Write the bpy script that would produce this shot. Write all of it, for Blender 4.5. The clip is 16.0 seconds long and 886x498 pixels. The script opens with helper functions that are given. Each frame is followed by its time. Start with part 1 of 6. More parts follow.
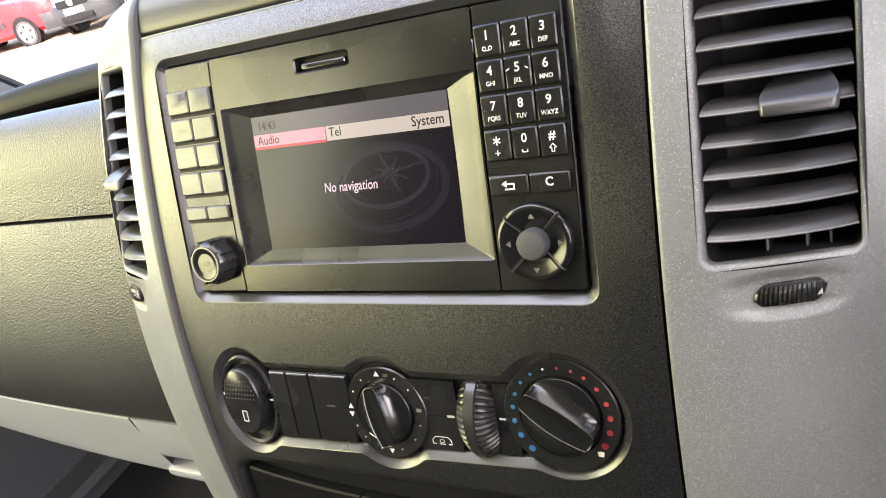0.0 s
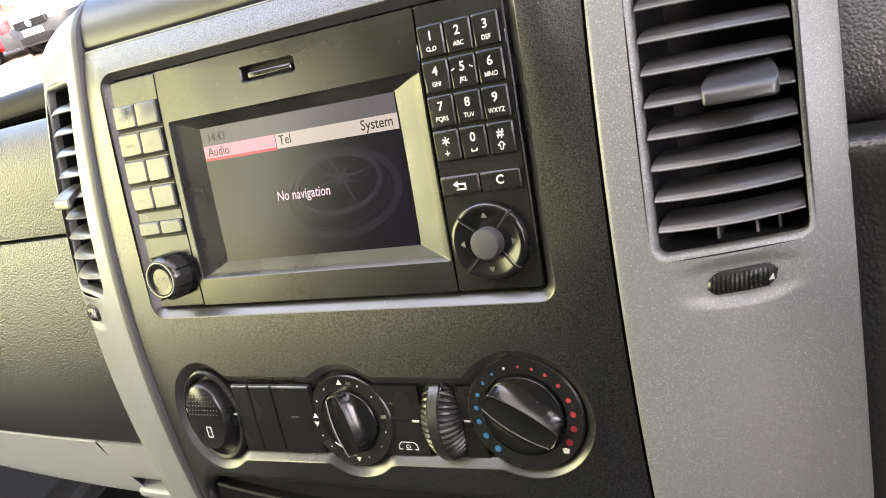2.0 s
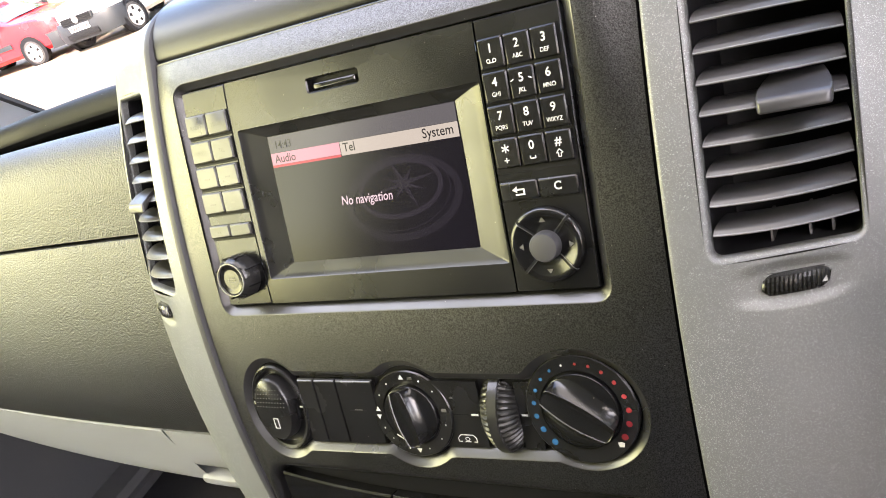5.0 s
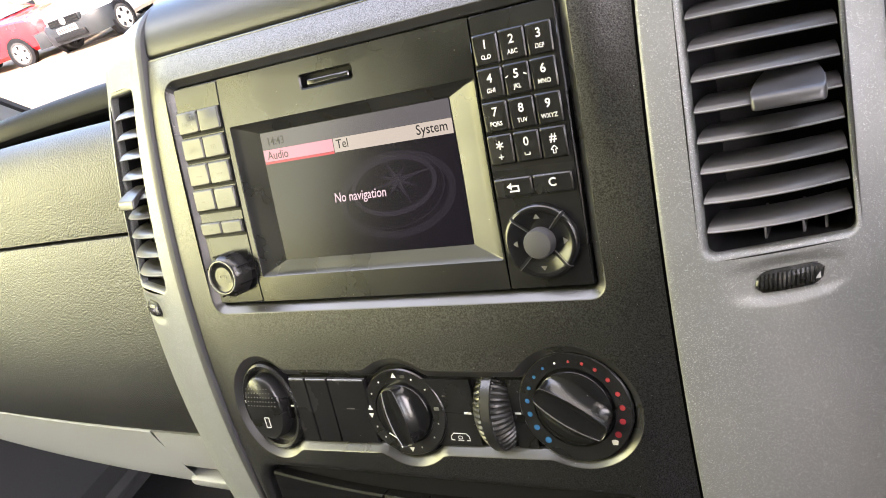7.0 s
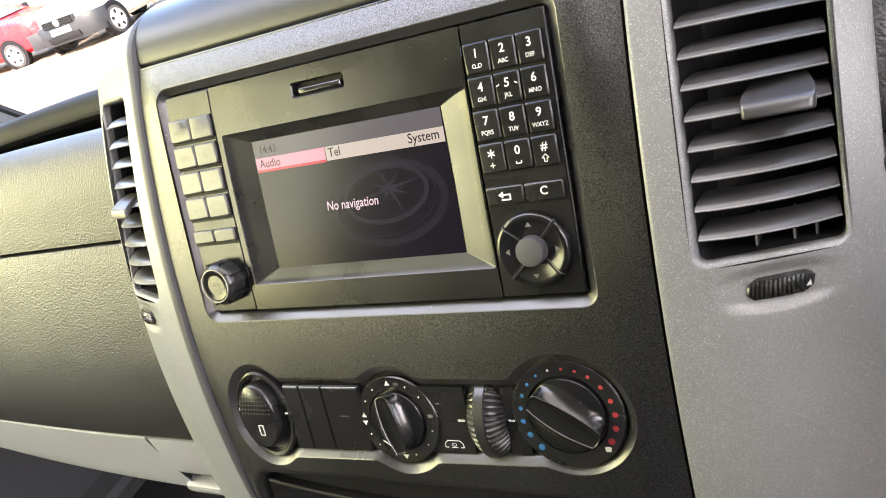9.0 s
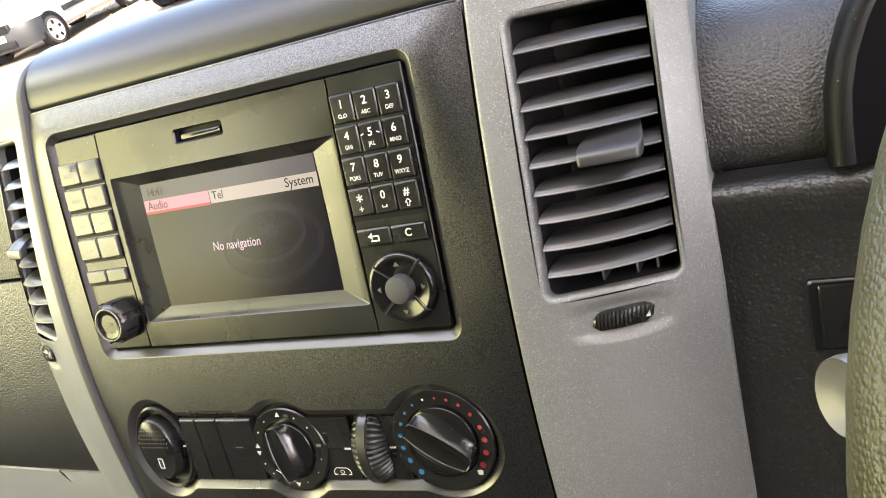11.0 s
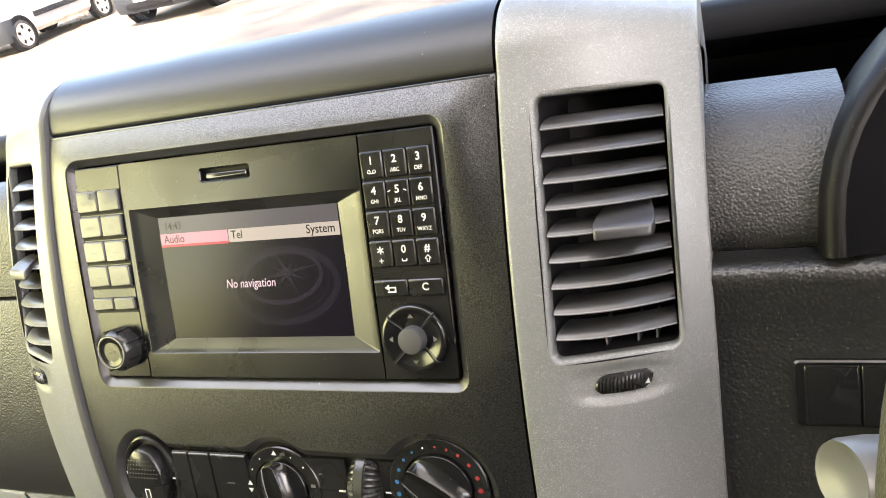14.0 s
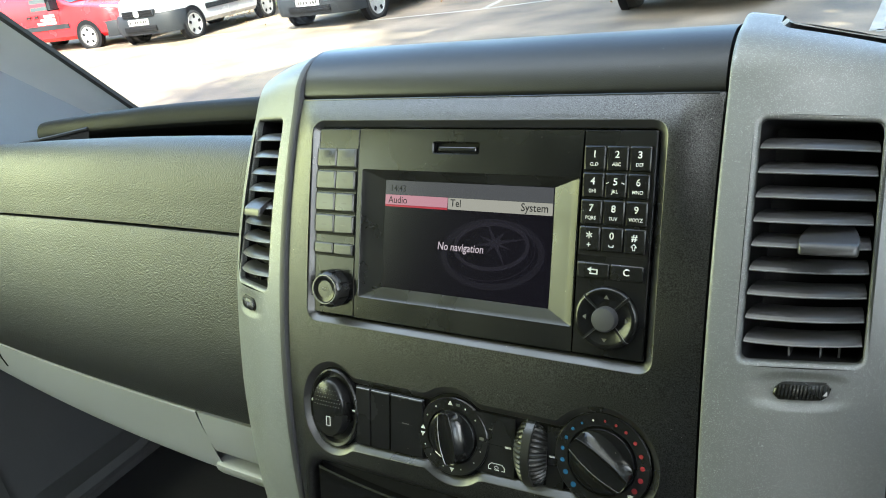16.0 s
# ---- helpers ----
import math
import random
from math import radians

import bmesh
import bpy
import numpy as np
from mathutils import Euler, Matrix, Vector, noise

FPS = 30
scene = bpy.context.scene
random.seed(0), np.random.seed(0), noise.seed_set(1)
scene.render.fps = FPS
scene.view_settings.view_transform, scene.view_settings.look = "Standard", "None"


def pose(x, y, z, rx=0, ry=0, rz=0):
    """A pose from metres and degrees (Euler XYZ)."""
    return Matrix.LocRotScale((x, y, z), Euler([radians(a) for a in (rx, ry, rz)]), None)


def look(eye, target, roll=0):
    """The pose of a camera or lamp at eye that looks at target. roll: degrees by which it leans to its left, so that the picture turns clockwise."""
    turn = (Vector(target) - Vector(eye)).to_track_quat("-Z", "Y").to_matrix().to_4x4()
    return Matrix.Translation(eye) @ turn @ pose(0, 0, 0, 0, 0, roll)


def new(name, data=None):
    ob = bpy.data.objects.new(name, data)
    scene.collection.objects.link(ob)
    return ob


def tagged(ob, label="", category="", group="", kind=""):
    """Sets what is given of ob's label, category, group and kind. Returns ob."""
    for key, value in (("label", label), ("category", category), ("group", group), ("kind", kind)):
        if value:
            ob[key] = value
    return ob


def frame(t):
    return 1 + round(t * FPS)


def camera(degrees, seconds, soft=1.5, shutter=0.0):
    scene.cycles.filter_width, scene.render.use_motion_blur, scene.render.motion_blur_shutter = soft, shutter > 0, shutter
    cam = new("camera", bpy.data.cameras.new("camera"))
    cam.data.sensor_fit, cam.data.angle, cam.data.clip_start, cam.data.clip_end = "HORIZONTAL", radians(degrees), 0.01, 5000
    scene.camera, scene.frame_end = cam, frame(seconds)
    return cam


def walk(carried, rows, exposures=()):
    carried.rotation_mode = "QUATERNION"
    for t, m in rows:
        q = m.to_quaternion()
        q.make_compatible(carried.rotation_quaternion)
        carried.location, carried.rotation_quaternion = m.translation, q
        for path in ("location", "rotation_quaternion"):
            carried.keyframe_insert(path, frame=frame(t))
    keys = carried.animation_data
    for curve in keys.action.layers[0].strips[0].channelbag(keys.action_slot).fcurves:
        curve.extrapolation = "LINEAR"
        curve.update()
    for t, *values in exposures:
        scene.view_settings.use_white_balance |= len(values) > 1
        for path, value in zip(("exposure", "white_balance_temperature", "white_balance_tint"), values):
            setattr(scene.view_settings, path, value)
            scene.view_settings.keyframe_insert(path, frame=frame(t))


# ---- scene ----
cam = camera(60.84, 16.0, 1.0)
# the dashboard's own frame: x across the van, y into the panel, z up the panel, which leans back
PANEL = pose(0, 0, 1.12, -20, 0, 0)
PATH = [
    (0, (0.27577, -0.25024, 0.07412), (-0.69298, 1.45638, -0.31184), -8.106),
    (0.5, (0.27621, -0.24648, 0.07276), (-0.66748, 1.47684, -0.30087), -9.141),
    (1, (0.28187, -0.24503, 0.07498), (-0.64157, 1.49051, -0.29266), -9.745),
    (1.5, (0.28334, -0.24366, 0.07302), (-0.63093, 1.49500, -0.30270), -10.134),
    (2, (0.28162, -0.24533, 0.07117), (-0.62971, 1.49379, -0.30954), -10.403),
    (2.5, (0.27344, -0.25079, 0.06713), (-0.65178, 1.47890, -0.32291), -10.599),
    (3, (0.28380, -0.25507, 0.07800), (-0.67365, 1.45665, -0.31353), -11.211),
    (3.5, (0.27610, -0.25985, 0.07948), (-0.71291, 1.43420, -0.31044), -11.336),
    (4, (0.27368, -0.26103, 0.07495), (-0.72854, 1.42489, -0.31652), -11.413),
    (4.5, (0.28101, -0.25892, 0.08051), (-0.72362, 1.42556, -0.31093), -11.377),
    (7, (0.27859, -0.25978, 0.07782), (-0.69787, 1.44253, -0.30771), -10.975),
    (7.5, (0.27586, -0.25755, 0.07707), (-0.69648, 1.44664, -0.31062), -11.015),
    (8, (0.27774, -0.25814, 0.07878), (-0.69394, 1.44688, -0.30692), -11.128),
    (10.5, (0.29037, -0.25903, 0.08452), (-0.63158, 1.47053, -0.31378), -12.082),
    (11, (0.31796, -0.25605, 0.08963), (-0.53951, 1.50743, -0.30394), -11.981),
    (11.5, (0.32792, -0.24244, 0.09988), (-0.47690, 1.54851, -0.28061), -11.694),
    (12, (0.31633, -0.24618, 0.09970), (-0.44261, 1.56923, -0.25852), -11.238),
    (12.5, (0.31949, -0.24482, 0.09610), (-0.41260, 1.58143, -0.26288), -10.786),
    (13, (0.31774, -0.25424, 0.09827), (-0.40987, 1.57365, -0.26143), -9.912),
    (13.5, (0.32388, -0.25471, 0.10048), (-0.40701, 1.57244, -0.25635), -9.120),
    (14, (0.30302, -0.27680, 0.10337), (-0.44351, 1.55195, -0.21030), -7.017),
    (14.5, (0.30184, -0.31581, 0.11858), (-0.50095, 1.51023, -0.02664), -1.987),
    (15, (0.28501, -0.33120, 0.11595), (-0.59200, 1.46527, 0.05640), 1.103),
    (15.5, (0.28081, -0.32879, 0.10647), (-0.65352, 1.43636, 0.00027), 1.873),
    (16, (0.27780, -0.33480, 0.08660), (-0.71720, 1.38590, -0.13420), 1.850),
]
EXPOSURES = [(0.0, 4.12, 7100, 21), (10.0, 4.12, 7100, 21), (11.5, 4.0, 7450, 20), (12.5, 4.0, 7400, 20), (13.5, 3.98, 7400, 20), (14.0, 4.1, 7400, 18), (14.5, 3.95, 7400, 16), (15.0, 3.24, 6700, 8), (15.5, 3.11, 6600, 5), (16.0, 3.38, 6350, 1)]
ROWS = [(t, PANEL @ look(eye, target, roll)) for t, eye, target, roll in PATH]
# two quick turns in between, in the world's own frame
ROWS += [(11.2, look((0.330, -0.193, 1.292), (-0.521, 1.338, 0.327), -22.2)), (14.2, look((0.310, -0.238, 1.301), (-0.501, 1.421, 0.533), -13.2))]
walk(cam, sorted(ROWS, key=lambda row: row[0]), EXPOSURES)

# ---- sky and sun ----
SUN_EL, SUN_AZ = 48.0, 155.0        # azimuth clockwise from +y
world = bpy.data.worlds.new("sky")
scene.world = world
world.use_nodes = True
wn = world.node_tree
sky = wn.nodes.new("ShaderNodeTexSky")
sky.sky_type, sky.sun_disc = "NISHITA", False
sky.sun_elevation, sky.sun_rotation = radians(SUN_EL), radians(SUN_AZ)
sky.air_density, sky.dust_density = 1.0, 4.0
wn.links.new(sky.outputs[0], wn.nodes["Background"].inputs[0])
wn.nodes["Background"].inputs[1].default_value = 0.15
sun = new("sun", bpy.data.lights.new("sun", "SUN"))
sun.data.energy, sun.data.angle, sun.data.color = 2.0, radians(0.5), (1.0, 0.93, 0.82)
sun_dir = Vector((math.sin(radians(SUN_AZ)) * math.cos(radians(SUN_EL)), math.cos(radians(SUN_AZ)) * math.cos(radians(SUN_EL)), math.sin(radians(SUN_EL))))
sun.matrix_world = look(sun_dir * 40, (0, 0, 0))


# daylight through the leaves outside the passenger window, standing in its opening
lamp = new("window_daylight", bpy.data.lights.new("window_daylight", "AREA"))
lamp.data.shape, lamp.data.size, lamp.data.size_y = "RECTANGLE", 1.30, 0.72
lamp.data.energy, lamp.data.color = 2.5, (0.95, 0.99, 0.46)
lamp.matrix_world = look((-0.83, -0.47, 1.53), (2.0, -0.47, 1.43))
# skylight in the driver's window opening
lamp = new("window_skylight", bpy.data.lights.new("window_skylight", "AREA"))
lamp.data.shape, lamp.data.size, lamp.data.size_y = "RECTANGLE", 1.20, 0.72
lamp.data.energy, lamp.data.color = 0.5, (0.95, 0.99, 0.93)
lamp.matrix_world = look((1.02, -0.42, 1.53), (-2.0, -0.30, 1.35))
# skylight in the upper part of the windscreen opening
lamp = new("windscreen_skylight", bpy.data.lights.new("windscreen_skylight", "AREA"))
lamp.data.shape, lamp.data.size, lamp.data.size_y = "RECTANGLE", 1.30, 0.42
lamp.data.energy, lamp.data.color = 0.6, (0.97, 0.98, 0.96)
lamp.matrix_world = look((0.10, -0.10, 1.74), (0.10, -0.734, 0.966))


# ---- materials ----
def material(name, color, rough=0.5, metal=0.0, spec=0.5):
    m = bpy.data.materials.new(name)
    m.use_nodes = True
    b = m.node_tree.nodes["Principled BSDF"]
    b.inputs["Base Color"].default_value = (*color, 1)
    b.inputs["Roughness"].default_value = rough
    b.inputs["Metallic"].default_value = metal
    b.inputs["Specular IOR Level"].default_value = spec
    return m


def nodes_of(m):
    n, l = m.node_tree.nodes, m.node_tree.links
    return n, l, n["Principled BSDF"]


def textured(m, noise_scale=300.0, bump=0.15, mottling=0.25, mottle_scale=9.0, cells=0.0, dust=0.0, rough_var=0.1, depth=0.0004, speckle=0.0, speckle_scale=1500.0):
    """Grain in relief, slow mottling of colour and gloss, and a little dust."""
    n, l, b = nodes_of(m)
    co = n.new("ShaderNodeTexCoord")
    col = tuple(b.inputs["Base Color"].default_value)
    slow = n.new("ShaderNodeTexNoise")
    slow.inputs["Scale"].default_value, slow.inputs["Detail"].default_value = mottle_scale, 5
    l.new(co.outputs["Object"], slow.inputs["Vector"])
    ramp = n.new("ShaderNodeMapRange")
    ramp.inputs[1].default_value, ramp.inputs[2].default_value = 0.3, 0.7
    ramp.inputs[3].default_value, ramp.inputs[4].default_value = 1 - mottling, 1 + mottling
    l.new(slow.outputs["Fac"], ramp.inputs[0])
    mul = n.new("ShaderNodeMix")
    mul.data_type, mul.blend_type = "RGBA", "MULTIPLY"
    mul.inputs[0].default_value = 1
    mul.inputs[6].default_value = col
    l.new(ramp.outputs[0], mul.inputs[7])
    out = mul.outputs[2]
    if speckle:
        fine = n.new("ShaderNodeTexNoise")
        fine.inputs["Scale"].default_value, fine.inputs["Detail"].default_value = speckle_scale, 2
        l.new(co.outputs["Object"], fine.inputs["Vector"])
        for lo, hi, use in ((1 - 0.8 * speckle, 1 + 1.6 * speckle, "colour"), (b.inputs["Specular IOR Level"].default_value * (1 - 0.7 * speckle), b.inputs["Specular IOR Level"].default_value * (1 + speckle), "gloss")):
            fr = n.new("ShaderNodeMapRange")
            fr.inputs[1].default_value, fr.inputs[2].default_value = 0.35, 0.65
            fr.inputs[3].default_value, fr.inputs[4].default_value = lo, hi
            l.new(fine.outputs["Fac"], fr.inputs[0])
            if use == "gloss":
                l.new(fr.outputs[0], b.inputs["Specular IOR Level"])
            else:
                fm = n.new("ShaderNodeMix")
                fm.data_type, fm.blend_type = "RGBA", "MULTIPLY"
                fm.inputs[0].default_value = 1
                l.new(out, fm.inputs[6])
                l.new(fr.outputs[0], fm.inputs[7])
                out = fm.outputs[2]
    if dust:
        spots = n.new("ShaderNodeTexVoronoi")
        spots.inputs["Scale"].default_value = 420
        l.new(co.outputs["Object"], spots.inputs["Vector"])
        near = n.new("ShaderNodeMapRange")
        near.inputs[1].default_value, near.inputs[2].default_value = 0.03, 0.075
        near.inputs[3].default_value, near.inputs[4].default_value = 1, 0
        l.new(spots.outputs["Distance"], near.inputs[0])
        pick = n.new("ShaderNodeMath")
        pick.operation, pick.inputs[1].default_value = "GREATER_THAN", 1 - dust
        sep = n.new("ShaderNodeSeparateColor")
        l.new(spots.outputs["Color"], sep.inputs[0])
        l.new(sep.outputs[0], pick.inputs[0])
        both = n.new("ShaderNodeMath")
        both.operation = "MULTIPLY"
        l.new(near.outputs[0], both.inputs[0])
        l.new(pick.outputs[0], both.inputs[1])
        dm = n.new("ShaderNodeMix")
        dm.data_type = "RGBA"
        dm.inputs[7].default_value = (0.45, 0.43, 0.38, 1)
        l.new(both.outputs[0], dm.inputs[0])
        l.new(out, dm.inputs[6])
        out = dm.outputs[2]
    l.new(out, b.inputs["Base Color"])
    rr_ = n.new("ShaderNodeMapRange")
    r0 = b.inputs["Roughness"].default_value
    rr_.inputs[1].default_value, rr_.inputs[2].default_value = 0.3, 0.7
    rr_.inputs[3].default_value, rr_.inputs[4].default_value = max(0.02, r0 - rough_var), r0 + rough_var
    l.new(slow.outputs["Fac"], rr_.inputs[0])
    l.new(rr_.outputs[0], b.inputs["Roughness"])
    if bump:
        bp = n.new("ShaderNodeBump")
        bp.inputs["Strength"].default_value, bp.inputs["Distance"].default_value = bump, depth
        if cells:
            warp = n.new("ShaderNodeTexNoise")
            warp.inputs["Scale"].default_value = cells * 0.6
            l.new(co.outputs["Object"], warp.inputs["Vector"])
            wm = n.new("ShaderNodeMix")
            wm.data_type = "VECTOR"
            wm.inputs[0].default_value = 0.0008
            l.new(co.outputs["Object"], wm.inputs[4])
            l.new(warp.outputs["Color"], wm.inputs[5])
            v = n.new("ShaderNodeTexVoronoi")
            v.feature = "F1"
            v.inputs["Scale"].default_value = cells
            l.new(wm.outputs[1], v.inputs["Vector"])
            cl = n.new("ShaderNodeMapRange")
            cl.inputs[1].default_value, cl.inputs[2].default_value = 0.1, 0.8
            cl.inputs[3].default_value, cl.inputs[4].default_value = 1.0, 0.0
            l.new(v.outputs["Distance"], cl.inputs[0])
            l.new(cl.outputs[0], bp.inputs["Height"])
        else:
            g = n.new("ShaderNodeTexNoise")
            g.inputs["Scale"].default_value, g.inputs["Detail"].default_value = noise_scale, 3
            l.new(co.outputs["Object"], g.inputs["Vector"])
            l.new(g.outputs["Fac"], bp.inputs["Height"])
        l.new(bp.outputs[0], b.inputs["Normal"])
    return m


def flaked(m, scale=4200.0, lo=0.95, hi=1.7):
    """Fine metallic flakes: single grains brighter or darker than the paint."""
    n, l, b = nodes_of(m)
    co = n.new("ShaderNodeTexCoord")
    v = n.new("ShaderNodeTexVoronoi")
    v.inputs["Scale"].default_value = scale
    l.new(co.outputs["Object"], v.inputs["Vector"])
    sep = n.new("ShaderNodeSeparateColor")
    l.new(v.outputs["Color"], sep.inputs[0])
    r = n.new("ShaderNodeMapRange")
    r.interpolation_type = "SMOOTHERSTEP"
    r.inputs[1].default_value, r.inputs[2].default_value = 0.82, 1.0
    r.inputs[3].default_value, r.inputs[4].default_value = lo, hi
    l.new(sep.outputs[0], r.inputs[0])
    slow = n.new("ShaderNodeTexNoise")
    slow.inputs["Scale"].default_value, slow.inputs["Detail"].default_value = 25, 4
    l.new(co.outputs["Object"], slow.inputs["Vector"])
    add = n.new("ShaderNodeMath")
    add.operation = "MULTIPLY_ADD"
    add.inputs[1].default_value, add.inputs[2].default_value = 0.25, -0.12
    l.new(slow.outputs["Fac"], add.inputs[0])
    tot = n.new("ShaderNodeMath")
    l.new(r.outputs[0], tot.inputs[0])
    l.new(add.outputs[0], tot.inputs[1])
    mul = n.new("ShaderNodeMix")
    mul.data_type, mul.blend_type = "RGBA", "MULTIPLY"
    mul.inputs[0].default_value = 1
    mul.inputs[6].default_value = tuple(b.inputs["Base Color"].default_value)
    l.new(tot.outputs[0], mul.inputs[7])
    l.new(mul.outputs[2], b.inputs["Base Color"])
    bp = n.new("ShaderNodeBump")
    bp.inputs["Strength"].default_value, bp.inputs["Distance"].default_value = 0.10, 0.0002
    l.new(sep.outputs[1], bp.inputs["Height"])
    l.new(bp.outputs[0], b.inputs["Normal"])
    return m


def glow(name, color, strength, gloss=0.2):
    m = material(name, (0.002, 0.002, 0.003), 0.19, 0.0, 0.13)
    b = m.node_tree.nodes["Principled BSDF"]
    b.inputs["Emission Color"].default_value = (*color, 1)
    b.inputs["Emission Strength"].default_value = strength
    return m


def clear_glass(name, tint):
    """A thin clear pane: looks straight through, with more gloss at a glancing angle."""
    m = bpy.data.materials.new(name)
    m.use_nodes = True
    n, l = m.node_tree.nodes, m.node_tree.links
    n.remove(n["Principled BSDF"])
    tr, gl, mx, lw, pw, mr = (n.new("ShaderNode" + k) for k in ("BsdfTransparent", "BsdfGlossy", "MixShader", "LayerWeight", "Math", "MapRange"))
    tr.inputs[0].default_value = (*tint, 1)
    gl.inputs["Roughness"].default_value = 0.02
    lw.inputs["Blend"].default_value = 0.5
    pw.operation, pw.inputs[1].default_value = "POWER", 5
    mr.inputs[3].default_value, mr.inputs[4].default_value = 0.008, 0.25
    l.new(lw.outputs["Facing"], pw.inputs[0])
    l.new(pw.outputs[0], mr.inputs[0])
    l.new(mr.outputs[0], mx.inputs[0])
    l.new(tr.outputs[0], mx.inputs[1])
    l.new(gl.outputs[0], mx.inputs[2])
    l.new(mx.outputs[0], n["Material Output"].inputs[0])
    return m


M_FASCIA = textured(material("black_grained_plastic", (0.0055, 0.0055, 0.0059), 0.32, 0.0, 0.75), 2100, 0.75, 0.25, 14, dust=0.4, rough_var=0.04, depth=0.0002, speckle=0.5, speckle_scale=1900)
M_LIP = textured(material("black_smooth_lip", (0.020, 0.020, 0.021), 0.34, 0.0, 0.8), 2500, 0.1, 0.2, 14, dust=0.25, depth=0.0002)
M_PANEL = textured(material("black_grained_panel", (0.014, 0.014, 0.0145), 0.38, 0.0, 0.6), bump=0.5, mottling=0.2, mottle_scale=6, cells=600, dust=0.06, rough_var=0.05, depth=0.0004)
M_RADIO = textured(material("black_satin_plastic", (0.0055, 0.0055, 0.006), 0.26, 0.0, 0.34), 2500, 0.08, 0.15, 20, dust=0.08, depth=0.0002)
M_KEY = textured(material("black_key_plastic", (0.0085, 0.0085, 0.009), 0.26, 0.0, 0.42), 2500, 0.06, 0.15, 30, dust=0.06, depth=0.0002)
# key plastic with the left buttons' reflected window light in a lighter base
M_BUTTON = textured(material("black_button_plastic_lit", (0.024, 0.0245, 0.0235), 0.34, 0.0, 0.6), 2500, 0.06, 0.12, 30, dust=0.06, depth=0.0002)
M_BEZEL = textured(material("black_screen_surround", (0.012, 0.012, 0.0125), 0.29, 0.0, 0.5), 2500, 0.06, 0.12, 30, dust=0.10, depth=0.0002)
M_GLOSS = textured(material("black_gloss_plastic", (0.006, 0.006, 0.0065), 0.15), 2500, 0.03, 0.1, 30, dust=0.05, depth=0.0002)
M_KNOB = textured(material("black_satin_knob", (0.0055, 0.0055, 0.006), 0.20, 0.0, 0.48), 2500, 0.02, 0.1, 30, dust=0.05, depth=0.0002)
M_RIBBED = textured(material("black_ribbed_rubber", (0.014, 0.014, 0.014), 0.28), 2500, 0.05, 0.1, 30, dust=0.08, depth=0.0002)
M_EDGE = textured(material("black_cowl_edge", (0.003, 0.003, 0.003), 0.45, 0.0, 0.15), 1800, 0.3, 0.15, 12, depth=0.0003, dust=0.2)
M_BLANK = textured(material("black_blank_cover", (0.010, 0.010, 0.0105), 0.26, 0.0, 0.2), 2500, 0.04, 0.1, 30, dust=0.08, depth=0.0002)
M_HOOD = textured(material("black_soft_plastic", (0.013, 0.0132, 0.014), 0.40, 0.0, 0.45), 1500, 0.4, 0.15, 8, dust=0.03, depth=0.00018)
M_PAD = textured(material("black_leather_grain", (0.020, 0.020, 0.0205), 0.47, 0.0, 0.6), bump=0.6, mottling=0.15, mottle_scale=6, cells=780, rough_var=0.05, depth=0.00045)
M_SILVER = flaked(material("silver_flake_paint", (0.175, 0.181, 0.183), 0.40, 0.2), 5200.0, 0.92, 2.3)
M_GREY = textured(material("grey_grained_plastic", (0.26, 0.265, 0.27), 0.5), 900, 0.25, 0.1, 6, depth=0.0003)
M_PILLAR = textured(material("grey_pillar_plastic", (0.34, 0.345, 0.355), 0.5), 900, 0.25, 0.1, 6, depth=0.0003)
M_STRIP = textured(material("black_edge_strip", (0.034, 0.034, 0.038), 0.5), 1400, 0.3, 0.15, 20, depth=0.0003)
M_SLAT = textured(material("black_slat_plastic", (0.032, 0.031, 0.033), 0.36, 0.0, 0.8), 1200, 0.0, 0.1, 30, rough_var=0.0, depth=0.0002)
# base cut to almost nothing: it holds the shade inside the cowl
M_COWL = textured(material("black_cowl_in_shade", (0.0015, 0.0015, 0.002), 0.7, 0.0, 0.06), 900, 0.2, 0.2, 12, depth=0.0004)
# paler than the slats: the front lips' highlight is put into this colour
M_LIP_GLINT = textured(material("slat_lip_glint", (0.105, 0.104, 0.106), 0.38, 0.0, 1.0), 1200, 0.0, 0.1, 30, rough_var=0.0)
M_GRIP = textured(material("black_tab_plastic", (0.034, 0.033, 0.036), 0.38, 0.0, 0.8), 1500, 0.12, 0.12, 60, rough_var=0.04, depth=0.0002)
# recess shade is put into this near-black, shared with joints and dark parts
M_DARK = textured(material("dark_plastic_and_recess_shade", (0.005, 0.005, 0.006), 0.6, 0.0, 0.15), 300, 0.1, 0.2, 12)
M_DUCT = textured(material("black_duct_plastic", (0.013, 0.013, 0.016), 0.6, 0.0, 0.3), 300, 0.1, 0.2, 12)
# black leather; the window's yellow light on the rim is tinted into its base
M_LEATHER = textured(material("wheel_leather_window_tint", (0.028, 0.0265, 0.012), 0.42, 0.0, 0.40), bump=0.4, mottling=0.25, mottle_scale=40, cells=1000, rough_var=0.05, depth=0.0005)
M_STALK = textured(material("grey_stalk_plastic", (0.085, 0.083, 0.077), 0.4), 600, 0.1, 0.1, 20)
M_PRINT = textured(material("white_key_print", (0.48, 0.48, 0.47), 0.5), bump=0, mottling=0.08, mottle_scale=60)
M_FAINT = textured(material("faint_key_print", (0.050, 0.050, 0.047), 0.25), bump=0, mottling=0.1, mottle_scale=60)
M_BLUE = textured(material("blue_dial_print", (0.008, 0.085, 0.21), 0.5), bump=0, mottling=0.1, mottle_scale=60)
M_RED = textured(material("red_dial_print", (0.22, 0.015, 0.02), 0.5), bump=0, mottling=0.1, mottle_scale=60)
